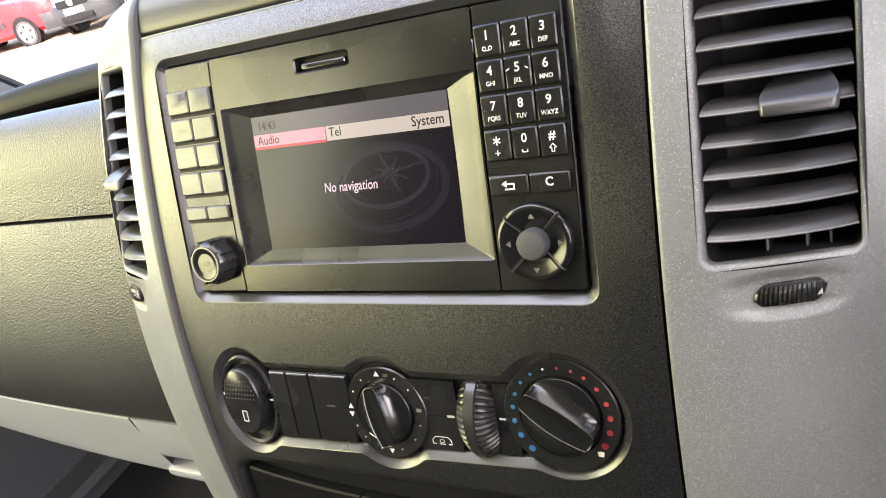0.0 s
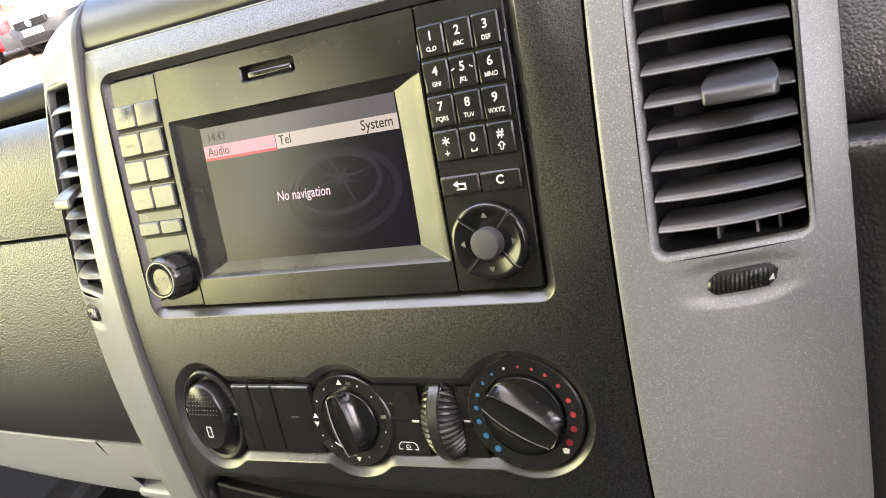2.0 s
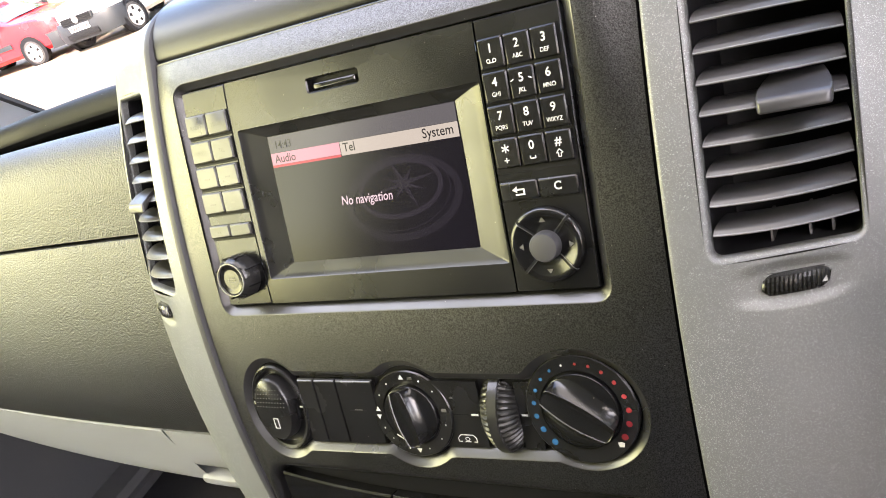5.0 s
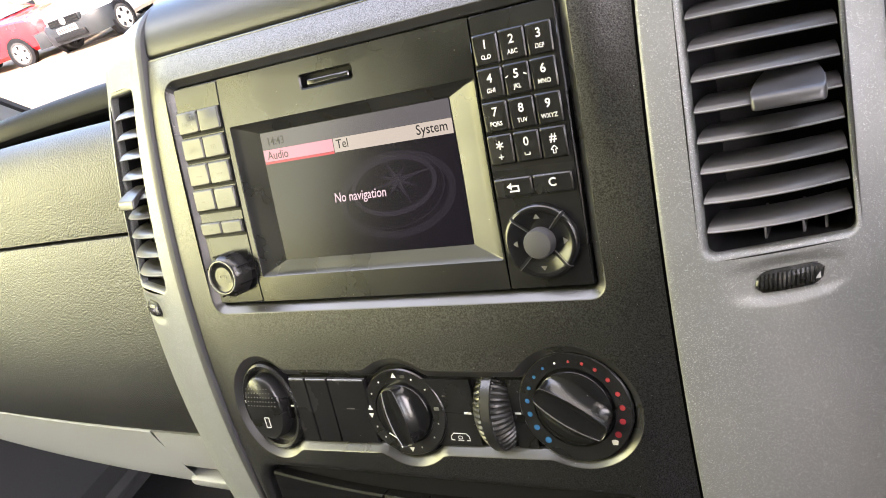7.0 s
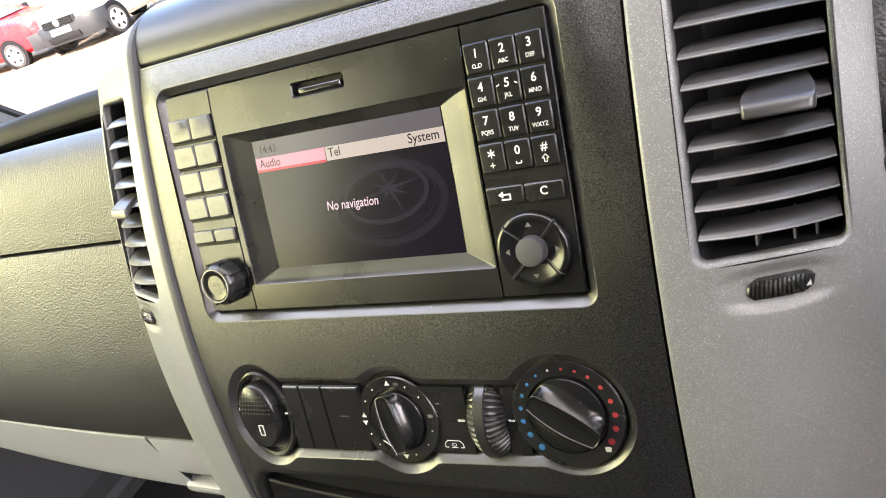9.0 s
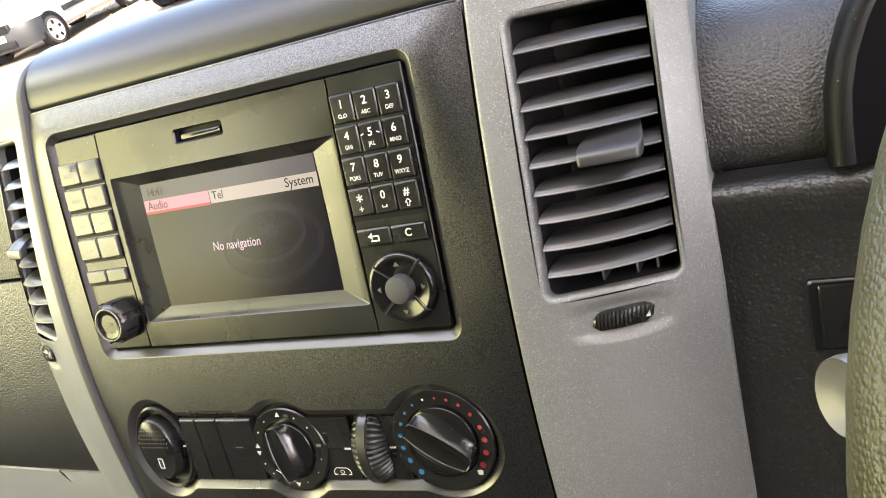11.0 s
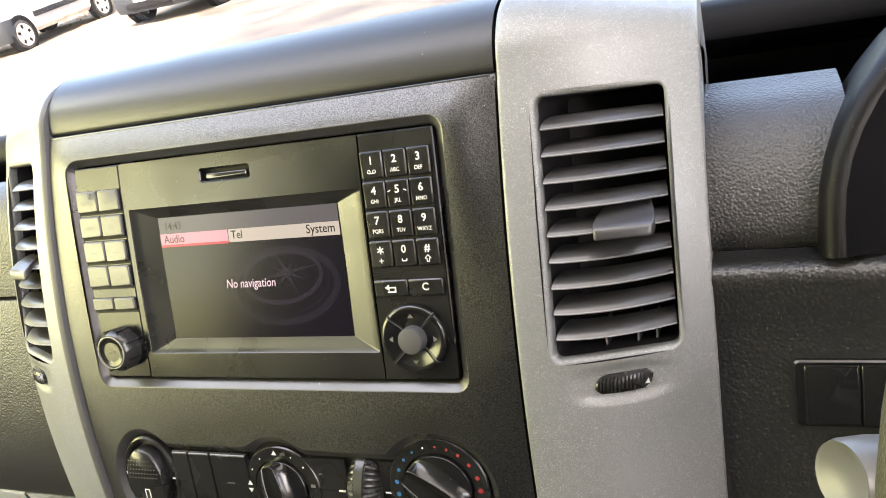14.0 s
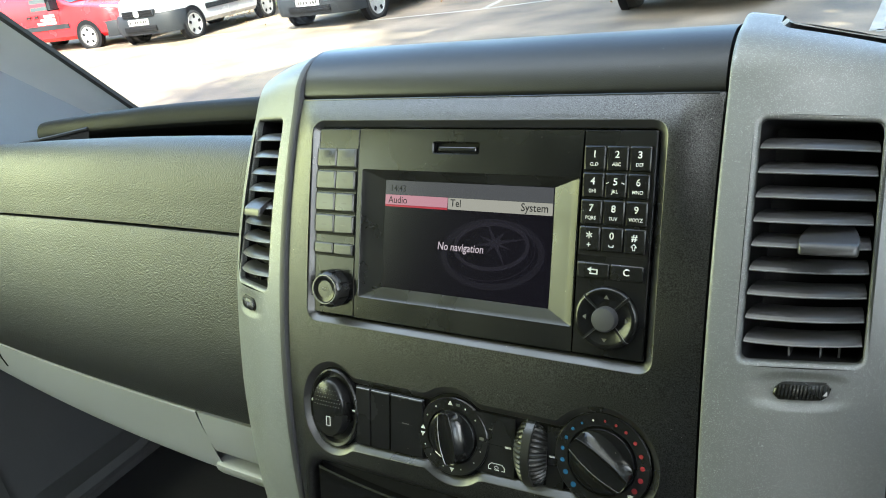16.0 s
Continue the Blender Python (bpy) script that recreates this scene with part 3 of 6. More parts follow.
VENT = lambda g=0.0: rr(0.2305, 0.2762, 0.0080, 0.1105, 0.003, 5, g)
SLOT = lambda g=0.0: [(x, z + 0.125 + curl(x)) for x, z in rr(0.2340, 0.2785, 0.0050, 0.0300, 0.004, 5, g)]
for side in (1, -1):
    put = trim_put(side)
    bm = bmesh.new()
    a0, a1 = F1 - 0.010, 0.2895 + 0.06
    outer = [(a0, -0.21), (a1, -0.21), (a1, 0.235), (a0, 0.235)]
    sheet(bm, [outer, VENT(0.002)] + ([SLOT(0.001)] if side > 0 else []),
          [F1 - 0.005, F1 - 0.0035, F1 - 0.0025, F1 - 0.0018, F1 - 0.0010, F1 - 0.0004, F1 + 0.0003, F1 + 0.0010, F1 + 0.0017, F1 + 0.003, F1 + 0.005] + steps(F1 + 0.006, 0.287, 0.004) + [0.2855, 0.2875, 0.2888, 0.2898, 0.2908, 0.2925, 0.31],
          steps(-0.21, 0.125, 0.011) + [WZ + 0.00085 * k for k in range(-11, 12)] + [0.125] + steps(0.125, 0.19, 0.003) + steps(0.19, 0.235, 0.015), put)
    vr, sr = [], []
    for i in range(5):
        a = math.pi / 2 * i / 4
        vr.append([put(x, z) + Vector((0, 0.002 * (1 - math.cos(a)), 0)) for x, z in VENT(0.002 * (1 - math.sin(a)))])
    vr.append([put(x, z) + Vector((0, 0.009, 0)) for x, z in VENT()])
    loft(bm, vr, False, False)
    if side > 0:
        sr.append([put(x, z) for x, z in SLOT(0.001)])
        sr.append([put(x, z) + Vector((0, 0.001, -0.0012)) for x, z in SLOT(0)])
        loft(bm, sr, False, False)
    bmesh.ops.remove_doubles(bm, verts=bm.verts, dist=0.00002)
    trim = part("side_trim", bm, M_SILVER, dash, "silver flake painted side trim round an air vent")
    if side > 0:
        # slot walls and floor get the opening's shade by their dark colour
        bm = bmesh.new()
        loft(bm, [[put(x, z) + Vector((0, 0.001, -0.0012)) for x, z in SLOT(0)], [put(x, z) + Vector((0, 0.012, -0.018)) for x, z in SLOT(-0.001)]], False, True)
        part("slot_floor", bm, M_DARK, trim, "slot inside, painted dark for its shade")
    # dark strip between fascia and trim; driver side: added deep-sunk filler darkening the gap
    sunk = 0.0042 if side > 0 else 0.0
    bm = bmesh.new()
    rings = []
    for s in [-0.2] + steps(-0.2, 0.125, 0.012) + [0.125] + steps(0.125, 0.235, 0.004):
        base, out = put(F1 + 0.0003, s), put(F1 + 0.003, s)
        low = 1.0 if side < 0 else 0.3
        ang = min(max(0.0, (s - 0.122) / curl(F1, side)), 1.0) + min(max(0.0, (s - 0.170) / 0.010), 0.5)
        nrm = Vector((0, -math.cos(ang), math.sin(ang)))
        sx = side
        rings.append([base + Vector((sx * (0.0004 - w), 0, 0)) + nrm * (h * (low if h > 0 else 1) - sunk) for w, h in ((0, -0.003), (0, 0.0006), (0.0012, 0.0017), (0.003, 0.0019), (0.0046, 0.0014), (0.0055, -0.0002), (0.0056, -0.005))])
    loft(bm, rings, False, False, closed=False)
    part("edge_strip", bm, M_DARK if side > 0 else M_STRIP, trim, "black edge strip, on the driver side a dark gap filler")

# the black hood over the fascia
HOOD = smooth_rows([(0.020, 0.1222), (0.0135, 0.1228), (0.0125, 0.1275), (0.0150, 0.1370), (0.0220, 0.1465), (0.0340, 0.1535), (0.0530, 0.1575), (0.085, 0.1600), (0.13, 0.1615), (0.20, 0.160), (0.30, 0.158)], 4)
part("fascia_hood", ribbon([F0 + 0.0045, 0.03, XC, 0.16, F1 - 0.0012], HOOD), M_HOOD, dash, "smooth black soft-touch hood above the radio")

# passenger side: upper pad, glovebox lid, grey lower edge
XL = [-0.058, -0.078] + [-0.0985 - 0.03 * i for i in range(24)]


def left_bend(x, y, z):
    d = -0.0985 - x
    return (x, y + 0.03 * d * d, z - 0.90 * (z + 0.005) * d * d)


def right_bend(x, y, z):
    d = x - 0.2895
    return (x, y, z - 0.05 * d * d)


UPPER = smooth_rows([(0.050, 0.0362), (0.0372, 0.0363), (0.0354, 0.0380), (0.0350, 0.050), (0.0350, 0.070), (0.0385, 0.088), (0.047, 0.0985), (0.060, 0.1025), (0.09, 0.104), (0.14, 0.103), (0.17, 0.10)], 3)
LID = smooth_rows([(0.050, 0.0346), (0.0365, 0.0345), (0.0344, 0.0330), (0.0334, 0.029), (0.0320, 0.018), (0.0310, -0.01), (0.0340, -0.045), (0.0440, -0.078), (0.0600, -0.102), (0.0720, -0.113), (0.082, -0.116)], 3)
LOWER = smooth_rows([(0.090, -0.1165), (0.0775, -0.1170), (0.0790, -0.1230), (0.090, -0.143), (0.103, -0.166), (0.112, -0.178), (0.125, -0.184), (0.20, -0.190), (0.45, -0.25)], 3)
part("upper_pad", ribbon(XL, UPPER, left_bend), M_PAD, dash, "black leather-grained upper dash pad")
part("glovebox_lid", ribbon(XL, LID, left_bend), M_PAD, dash, "black leather-grained glovebox lid")
part("lower_trim", ribbon([-0.186 - 0.03 * i for i in range(20)], LOWER, left_bend), M_GREY, dash, "grey hard plastic lower dash edge")
LIDG = smooth_rows([(0.090, -0.1165), (0.0775, -0.1170), (0.0780, -0.1200), (0.084, -0.134), (0.094, -0.152), (0.100, -0.158), (0.112, -0.159)], 3)
part("ashtray_lid", ribbon([-0.184, -0.15, -0.12, -0.09, -0.06], LIDG, left_bend), M_GREY, dash, "grey lid beside the console")
part("ashtray_lip", ribbon([-0.190, -0.15, -0.12, -0.09, -0.06], smooth_rows([(0.13, -0.163), (0.11, -0.168), (0.103, -0.172), (0.108, -0.180), (0.125, -0.186), (0.2, -0.19), (0.45, -0.25)], 3), left_bend), M_GREY, dash)

# upper deck up to the windscreen with its lip and the open shelf beneath
DECK = smooth_rows([(0.30, 0.118), (0.175, 0.118), (0.152, 0.120), (0.148, 0.1255), (0.149, 0.135), (0.156, 0.141), (0.175, 0.144), (0.30, 0.160), (0.45, 0.178), (0.60, 0.19), (0.80, 0.20)], 3)
deck = ribbon([-0.512, -0.505] + [-0.50 + 0.05 * i for i in range(9)] + [-0.0985, -0.03, XC, 0.16, 0.25], DECK, left_bend)
deck.faces.new([deck.verts.new(left_bend(-0.512, y, z)) for y, z in DECK])
part("upper_deck", deck, M_DECK, dash, "black upper deck below the windscreen")
DECKR = smooth_rows([(0.30, 0.128), (0.175, 0.128), (0.152, 0.130), (0.148, 0.135), (0.149, 0.145), (0.156, 0.151), (0.175, 0.154), (0.30, 0.168), (0.45, 0.184), (0.60, 0.195), (0.80, 0.20)], 3)
part("upper_deck", ribbon([0.24, 0.3, 0.4, 0.5, 0.65, 0.8, 0.99], DECKR, right_bend), M_DARK, dash, "black upper deck below the windscreen")
FOOT = smooth_rows([(0.05, 0.080), (0.085, 0.1035), (0.12, 0.108), (0.16, 0.113), (0.22, 0.128), (0.30, 0.150), (0.45, 0.176), (0.60, 0.188), (0.80, 0.20)], 3)
part("pillar_foot", ribbon([-0.80, -0.74, -0.68, -0.62, -0.56, -0.508], FOOT, left_bend), M_PILLAR, dash, "pale grey moulded foot of the windscreen pillar")
part("shelf_end", joined(tube_of([Vector((-0.424, 0.152, 0.1115)), Vector((-0.450, 0.128, 0.1010)), Vector((-0.485, 0.094, 0.0875))], 0.0022)), M_HOOD, dash, "thin rail at the shelf's end")
bm = bmesh.new()
loft(bm, [[Vector((-0.424, 0.153, z)), Vector((-0.450, 0.129, z - 0.010 * (z > 0.1))), Vector((-0.485, 0.095, z - 0.023 * (z > 0.1)))] for z in (0.07, 0.111)], False, False, closed=False)
part("shelf_end_wall", bm, M_HOOD, dash)
part("trim_joint", joined(tube_of([Vector(left_bend(x, y - 0.0003, z)) for x, y, z in ((-0.478, 0.0776, -0.1190), (-0.480, 0.0790, -0.1230), (-0.484, 0.0845, -0.1330), (-0.488, 0.0900, -0.1430), (-0.489, 0.0965, -0.1545))], 0.0009)), M_DARK, dash, "dark joint in the lower edge")
# the shelf's colour carries the shade below the deck
part("shelf", ribbon([-0.47 + 0.05 * i for i in range(9)] + [-0.06], [(0.08, 0.101), (0.17, 0.090), (0.30, 0.085), (0.31, 0.14)], left_bend), M_DARK, dash, "open shelf under the deck, painted dark for its shade")
part("shelf", ribbon([0.28, 0.4, 0.6, 0.99], [(0.08, 0.10), (0.17, 0.09), (0.30, 0.085), (0.31, 0.14)], right_bend), M_DARK, dash, "open shelf under the deck, painted dark for its shade")

# driver side: upper pad and lower panel with a groove between
RUP = smooth_rows([(0.062, 0.0392), (0.0520, 0.0394), (0.0470, 0.0425), (0.0440, 0.050), (0.0445, 0.063), (0.0478, 0.076), (0.0550, 0.089), (0.066, 0.0990), (0.082, 0.1055), (0.10, 0.1085), (0.17, 0.10)], 3)
RLOW = smooth_rows([(0.062, 0.0372), (0.0470, 0.0370), (0.0390, 0.0354), (0.0360, 0.0315), (0.0365, 0.026), (0.0395, 0.014), (0.0415, 0.0), (0.0440, -0.05), (0.0520, -0.10), (0.066, -0.16), (0.10, -0.24)], 3)
XR = [0.288 + 0.03 * i for i in range(24)]
XU = [0.288 + 0.006 * i for i in range(10)]
part("upper_pad", ribbon(XU, RUP, right_bend), M_PAD, dash, "black leather-grained upper dash pad")
part("lower_panel", ribbon(XR, RLOW, right_bend), M_PANEL, dash, "black grained lower panel")

# ---- the radio ----
RADIO_OFF = 0.0012
radio = thing("car_radio", (0.094, 0.03, 0.0), "black car radio with colour screen, keypad and round control pad", "car radio")


def face_sheet(x0, x1, z0, z1, off, r=0.0008):
    bm = bmesh.new()
    o, i = rr(x0, x1, z0, z1, r, 2), rr(x0 + 0.0005, x1 - 0.0005, z0 + 0.0005, z1 - 0.0005, r, 2)
    sheet(bm, [i], steps(x0, x1, 0.03), steps(z0, z1, 0.012), lambda x, z: on(x, z, off))
    loft(bm, [[on(x, z, off) for x, z in i], [on(x, z, off + 0.0005) for x, z in o], [on(x, z, off + 0.02) for x, z in o]], False, False)
    return bm


XA, XB = 0.0268, 0.1557               # joints between the three face plates
part("left_plate", face_sheet(-0.0012, XA - 0.0002, 0.0003, 0.1050, RADIO_OFF), M_RADIO, radio)
part("right_plate", face_sheet(XB + 0.0002, 0.1898, 0.0003, 0.1050, RADIO_OFF), M_RADIO, radio)
BEZ = lambda g=0.0: rr(0.0300, 0.1546, 0.0125, 0.0828, 0.0008, 3, g)
SCR = lambda g=0.0: rr(0.0437, 0.1414, 0.0190, 0.0776, 0.0005, 3, g)
SD = lambda g=0.0: rr(0.0742, 0.1008, 0.0928, 0.0982, 0.0008, 3, g)
bm = bmesh.new()
cen = rr(XA + 0.0002, XB - 0.0002, 0.0003, 0.1050, 0.0006, 3)
sheet(bm, [cen, BEZ(0.0003), SD(0.0006)], steps(XA, XB, 0.02), steps(0, 0.105, 0.012), lambda x, z: on(x, z, RADIO_OFF))
loft(bm, [[on(x, z, RADIO_OFF) for x, z in cen], [on(x, z, RADIO_OFF + 0.02) for x, z in cen]], False, False)
loft(bm, [[on(x, z, RADIO_OFF) for x, z in SD(0.0006)], [on(x, z, RADIO_OFF + 0.0006) for x, z in SD()], [on(x, z, RADIO_OFF + 0.004) for x, z in SD()]], False, False)
bmesh.ops.remove_doubles(bm, verts=bm.verts, dist=0.00002)
centre = part("centre_plate", bm, M_RADIO, radio, "black satin face plate round the screen")
bm = bmesh.new()
loft(bm, [[on(x, z, RADIO_OFF) for x, z in BEZ(0.0003)], [on(x, z, RADIO_OFF + 0.0003) for x, z in BEZ(0.0)]] + [[on(x, z, RADIO_OFF + 0.0003 + 0.0032 * f) for x, z in [tuple(Vector(p).lerp(Vector(q), f)) for p, q in zip(BEZ(), SCR())]] for f in (0.33, 0.66, 0.97)], False, False)
part("screen_surround", bm, M_BEZEL, centre, "smooth sloped screen surround")
part("card_slot", flat(SD(0.0003), RADIO_OFF + 0.0035), M_DARK, centre, "memory card slot")
part("card_flap", key(0.0765, 0.0985, 0.0936, 0.0962, RADIO_OFF + 0.0012, RADIO_OFF + 0.0036, 0.0004), M_GLOSS, centre)

SO = RADIO_OFF + 0.0034               # the screen's depth


def strip_at(x0, x1, z0, z1, off):
    bm = bmesh.new()
    sheet(bm, [[(x0, z0), (x1, z0), (x1, z1), (x0, z1)]], steps(x0, x1, 0.02), steps(z0, z1, 0.008), lambda x, z: on(x, z, off))
    return bm


lcd = part("screen", strip_at(0.0435, 0.1417, 0.0187, 0.0779, SO), M_LCD, radio, "lit colour display with a menu bar")
part("status_bar", strip_at(0.0438, 0.1413, 0.0700, 0.0775, SO - 0.0001), M_LCD_BAR, lcd, "grey status bar")
part("menu_tab", strip_at(0.0438, 0.0828, 0.0646, 0.0699, SO - 0.0001), M_LCD_PINK, lcd, "pink selected tab")
part("menu_tab", strip_at(0.0831, 0.1413, 0.0639, 0.0699, SO - 0.0001), M_LCD_TAB, lcd, "pale menu tabs")
part("tab_underline", strip_at(0.0438, 0.0828, 0.0635, 0.0645, SO - 0.0001), M_LCD_RED, lcd, "red underline")
for text, x, z, size, ink, al in (("14:43", 0.0468, 0.0733, 0.0050, M_LCD_INK, "LEFT"), ("Audio", 0.0458, 0.0671, 0.0054, M_LCD_INK, "LEFT"), ("Tel", 0.0845, 0.0671, 0.0054, M_LCD_INK, "LEFT"),
                               ("System", 0.1392, 0.0671, 0.0056, M_LCD_INK, "RIGHT")):
    part("writing", letters(text, x, z, size, SO - 0.0002, 0.006, al, squeeze=0.92), ink, lcd)
part("writing", letters("No navigation", 0.0915, 0.0444, 0.0058, SO - 0.0002, 0.008, shear=0.12, squeeze=0.83), M_LCD_WHITE, lcd)


def ring_flat(cx, cz, rx, rz, w, off, turn=0.0, tilt=0.0):
    bm = bmesh.new()
    c, s = math.cos(tilt), math.sin(tilt)
    def spin(p):
        dx, dz = p[0] - cx, p[1] - cz
        return on(cx + dx * c - dz * s, cz + dx * s + dz * c, off)
    loft(bm, [[spin(p) for p in oval(cx, cz, rx, rz, 60)], [spin(p) for p in oval(cx, cz, rx - w, rz - w, 60)]], False, False)
    return bm


# compass picture behind the words
CC = (0.1075, 0.0445)
part("compass_ring", ring_flat(*CC, 0.0262, 0.0158, 0.0004, SO - 0.00012, tilt=0.12), M_LCD_LINE, lcd)
part("compass_ring", ring_flat(CC[0] + 0.002, CC[1] - 0.0022, 0.0292, 0.0180, 0.0034, SO - 0.00011, tilt=0.12), M_LCD_FILL, lcd)
part("compass_ring", ring_flat(CC[0] + 0.0015, CC[1] + 0.002, 0.0215, 0.0125, 0.0022, SO - 0.00013, tilt=0.12), M_LCD_LINE, lcd)
star = bmesh.new()
for i in range(8):
    a = 2 * math.pi * i / 8 + 0.3
    ln = (0.0215, 0.0120)[i % 2]
    tip = (CC[0] + 0.004 + ln * math.cos(a), CC[1] + 0.004 + 0.62 * ln * math.sin(a))
    sd = (CC[0] + 0.004 + 0.0025 * math.cos(a + 0.5), CC[1] + 0.004 + 0.0018 * math.sin(a + 0.5))
    mid = (CC[0] + 0.004, CC[1] + 0.004)
    star.faces.new([star.verts.new(on(*p, SO - 0.00014)) for p in (mid, sd, tip)])
    sd = (CC[0] + 0.004 + 0.0025 * math.cos(a - 0.5), CC[1] + 0.004 + 0.0018 * math.sin(a - 0.5))
    star.faces.new([star.verts.new(on(*p, SO - 0.00014)) for p in (mid, tip, sd)])
part("compass_star", star, M_LCD_LINE, lcd)

# left buttons
KF, KB = RADIO_OFF - 0.0017, RADIO_OFF + 0.003
rows_z = [(0.0836, 0.0938), (0.0713, 0.0815), (0.0590, 0.0692), (0.0467, 0.0569), (0.0348, 0.0409)]
well = joined(*[flat(rr(-0.0011, 0.0266, z0 - 0.0014, z1 + 0.0002, 0.0004, 2), RADIO_OFF - 0.00015) for z0, z1 in rows_z])
part("button_well", well, M_DARK, radio)
words = ["RADIO", "MEDIA", "NAVI", "TEL", "", "", "", "", "<<", ">>"]
for r, (z0, z1) in enumerate(rows_z):
    for c, (x0, x1) in enumerate(((-0.0008, 0.0124), (0.0128, 0.0258))):
        b = part("button", key(x0, x1, z0, z1, KF, KB, 0.0006), M_BUTTON, radio)
        w = words[2 * r + c]
        if w:
            part("writing", letters(w, (x0 + x1) / 2, (z0 + z1) / 2 - 0.0005, 0.0028, KF - 0.00006, 0.0, squeeze=0.85), M_FAINT, b)
        else:
            part("mark", raised(rr((x0 + x1) / 2 - 0.0017, (x0 + x1) / 2 + 0.0017, (z0 + z1) / 2 - 0.0009, (z0 + z1) / 2 - 0.0002, 0.0002, 2), KF, 0.00006), M_FAINT, b)

# volume knob: a ribbed ring with a dished cap
kc = on(0.0132, 0.0156, RADIO_OFF + 0.0028)
knob = part("volume_knob", turned([(0.0104, -0.001), (0.0106, 0.002), (0.0105, 0.0082), (0.0101, 0.0096), (0.0088, 0.0116), (0.0080, 0.0120), (0.0076, 0.0113)], kc, n=72, cap1=True, ribs=24, rib=0.02), M_RIBBED, radio, "black ribbed volume knob with pale ring")
part("knob_ring", turned([(0.0084, 0.0114), (0.0082, 0.0123), (0.0077, 0.0123), (0.0075, 0.0114)], kc, n=48, cap1=False), M_CHROME_GLINT, knob, "thin metal ring")
part("knob_cap", turned([(0.0074, 0.0116), (0.0070, 0.0119), (0.0055, 0.0114), (0.003, 0.0110), (0.0005, 0.01095)], kc, n=48), M_KEY, knob)
part("writing", letters("ON", 0.0132, 0.0156, 0.0028, RADIO_OFF + 0.0028 - 0.01155), M_FAINT, knob)
for i in range(8):
    a = 2 * math.pi * (i + 0.5) / 8
    bm = box(-0.00025, 0.00025, -0.0108, -0.0018, -0.0003, 0.0003)
    bm.transform(Matrix.Translation(kc + Vector((0.0105 * math.cos(a), 0, 0.0105 * math.sin(a)))) @ Matrix.Rotation(-a, 4, "Y"))
    part("knob_notch", bm, M_DARK, knob)

# keypad
cols = [(0.1570, 0.1670), (0.1676, 0.1776), (0.1782, 0.1880)]
keys = [("1", "oo"), ("2", "ABC"), ("3", "DEF"), ("4", "GHI"), ("5", "JKL"), ("6", "MNO"), ("7", "PQRS"), ("8", "TUV"), ("9", "WXYZ"), ("*", "+"), ("0", "_"), ("#", "^")]
part("button_well", flat(rr(0.1564, 0.1888, 0.0472, 0.0980, 0.0004, 2), RADIO_OFF - 0.00015), M_DARK, radio)
part("button_well", flat(rr(0.1564, 0.1888, 0.0362, 0.0444, 0.0004, 2), RADIO_OFF - 0.00015), M_DARK, radio)
for i, (big, small) in enumerate(keys):
    x0, x1 = cols[i % 3]
    z1 = 0.0977 - 0.01235 * (i // 3)
    z0 = z1 - 0.0113
    b = part("key", key(x0, x1, z0, z1, KF, KB, 0.0005, tip=0.0004), M_KEY, radio)
    xm = (x0 + x1) / 2
    off = KF - 0.00006
    if big == "*":
        for a in (90, 30, -30):
            d = (0.0016 * math.cos(radians(a)), 0.0016 * math.sin(radians(a)))
            part("mark", bar(xm - d[0], z0 + 0.0074 - d[1], xm + d[0], z0 + 0.0074 + d[1], 0.0005, off), M_PRINT, b)
        part("mark", bar(xm - 0.0010, z0 + 0.0030, xm + 0.0010, z0 + 0.0030, 0.0004, off), M_PRINT, b)
        part("mark", bar(xm, z0 + 0.0020, xm, z0 + 0.0040, 0.0004, off), M_PRINT, b)
        continue
    part("writing", letters(big, xm, z0 + 0.0074, 0.0045, off, 0.016), M_PRINT, b)
    zs = z0 + 0.0030
    if small == "oo":
        part("mark", ring_flat(xm - 0.0012, zs, 0.0008, 0.0008, 0.0003, off), M_PRINT, b)
        part("mark", ring_flat(xm + 0.0012, zs, 0.0008, 0.0008, 0.0003, off), M_PRINT, b)
        part("mark", bar(xm - 0.0012, zs - 0.0007, xm + 0.0012, zs - 0.0007, 0.0003, off), M_PRINT, b)
    elif small == "_":
        part("mark", bar(xm - 0.0010, zs - 0.0004, xm + 0.0010, zs - 0.0004, 0.0004, off), M_PRINT, b)
        part("mark", bar(xm - 0.0010, zs - 0.0004, xm - 0.0010, zs + 0.0005, 0.0004, off), M_PRINT, b)
        part("mark", bar(xm + 0.0010, zs - 0.0004, xm + 0.0010, zs + 0.0005, 0.0004, off), M_PRINT, b)
    elif small == "^":
        arrow = [(-0.0005, -0.0012), (0.0005, -0.0012), (0.0005, 0.0002), (0.0013, 0.0002), (0.0, 0.0016), (-0.0013, 0.0002), (-0.0005, 0.0002)]
        for p, q in zip(arrow, arrow[1:] + arrow[:1]):
            part("mark", bar(xm + p[0], zs + p[1], xm + q[0], zs + q[1], 0.0003, off), M_PRINT, b)
    else:
        part("writing", letters(small, xm, zs, 0.0023, off, 0.012, squeeze=0.92), M_PRINT, b)
    if big == "5":
        for s in (-1, 1):
            part("mark", bar(xm + s * 0.0030, z0 + 0.0072, xm + s * 0.0042, z0 + 0.0066, 0.0004, off), M_PRINT, b)
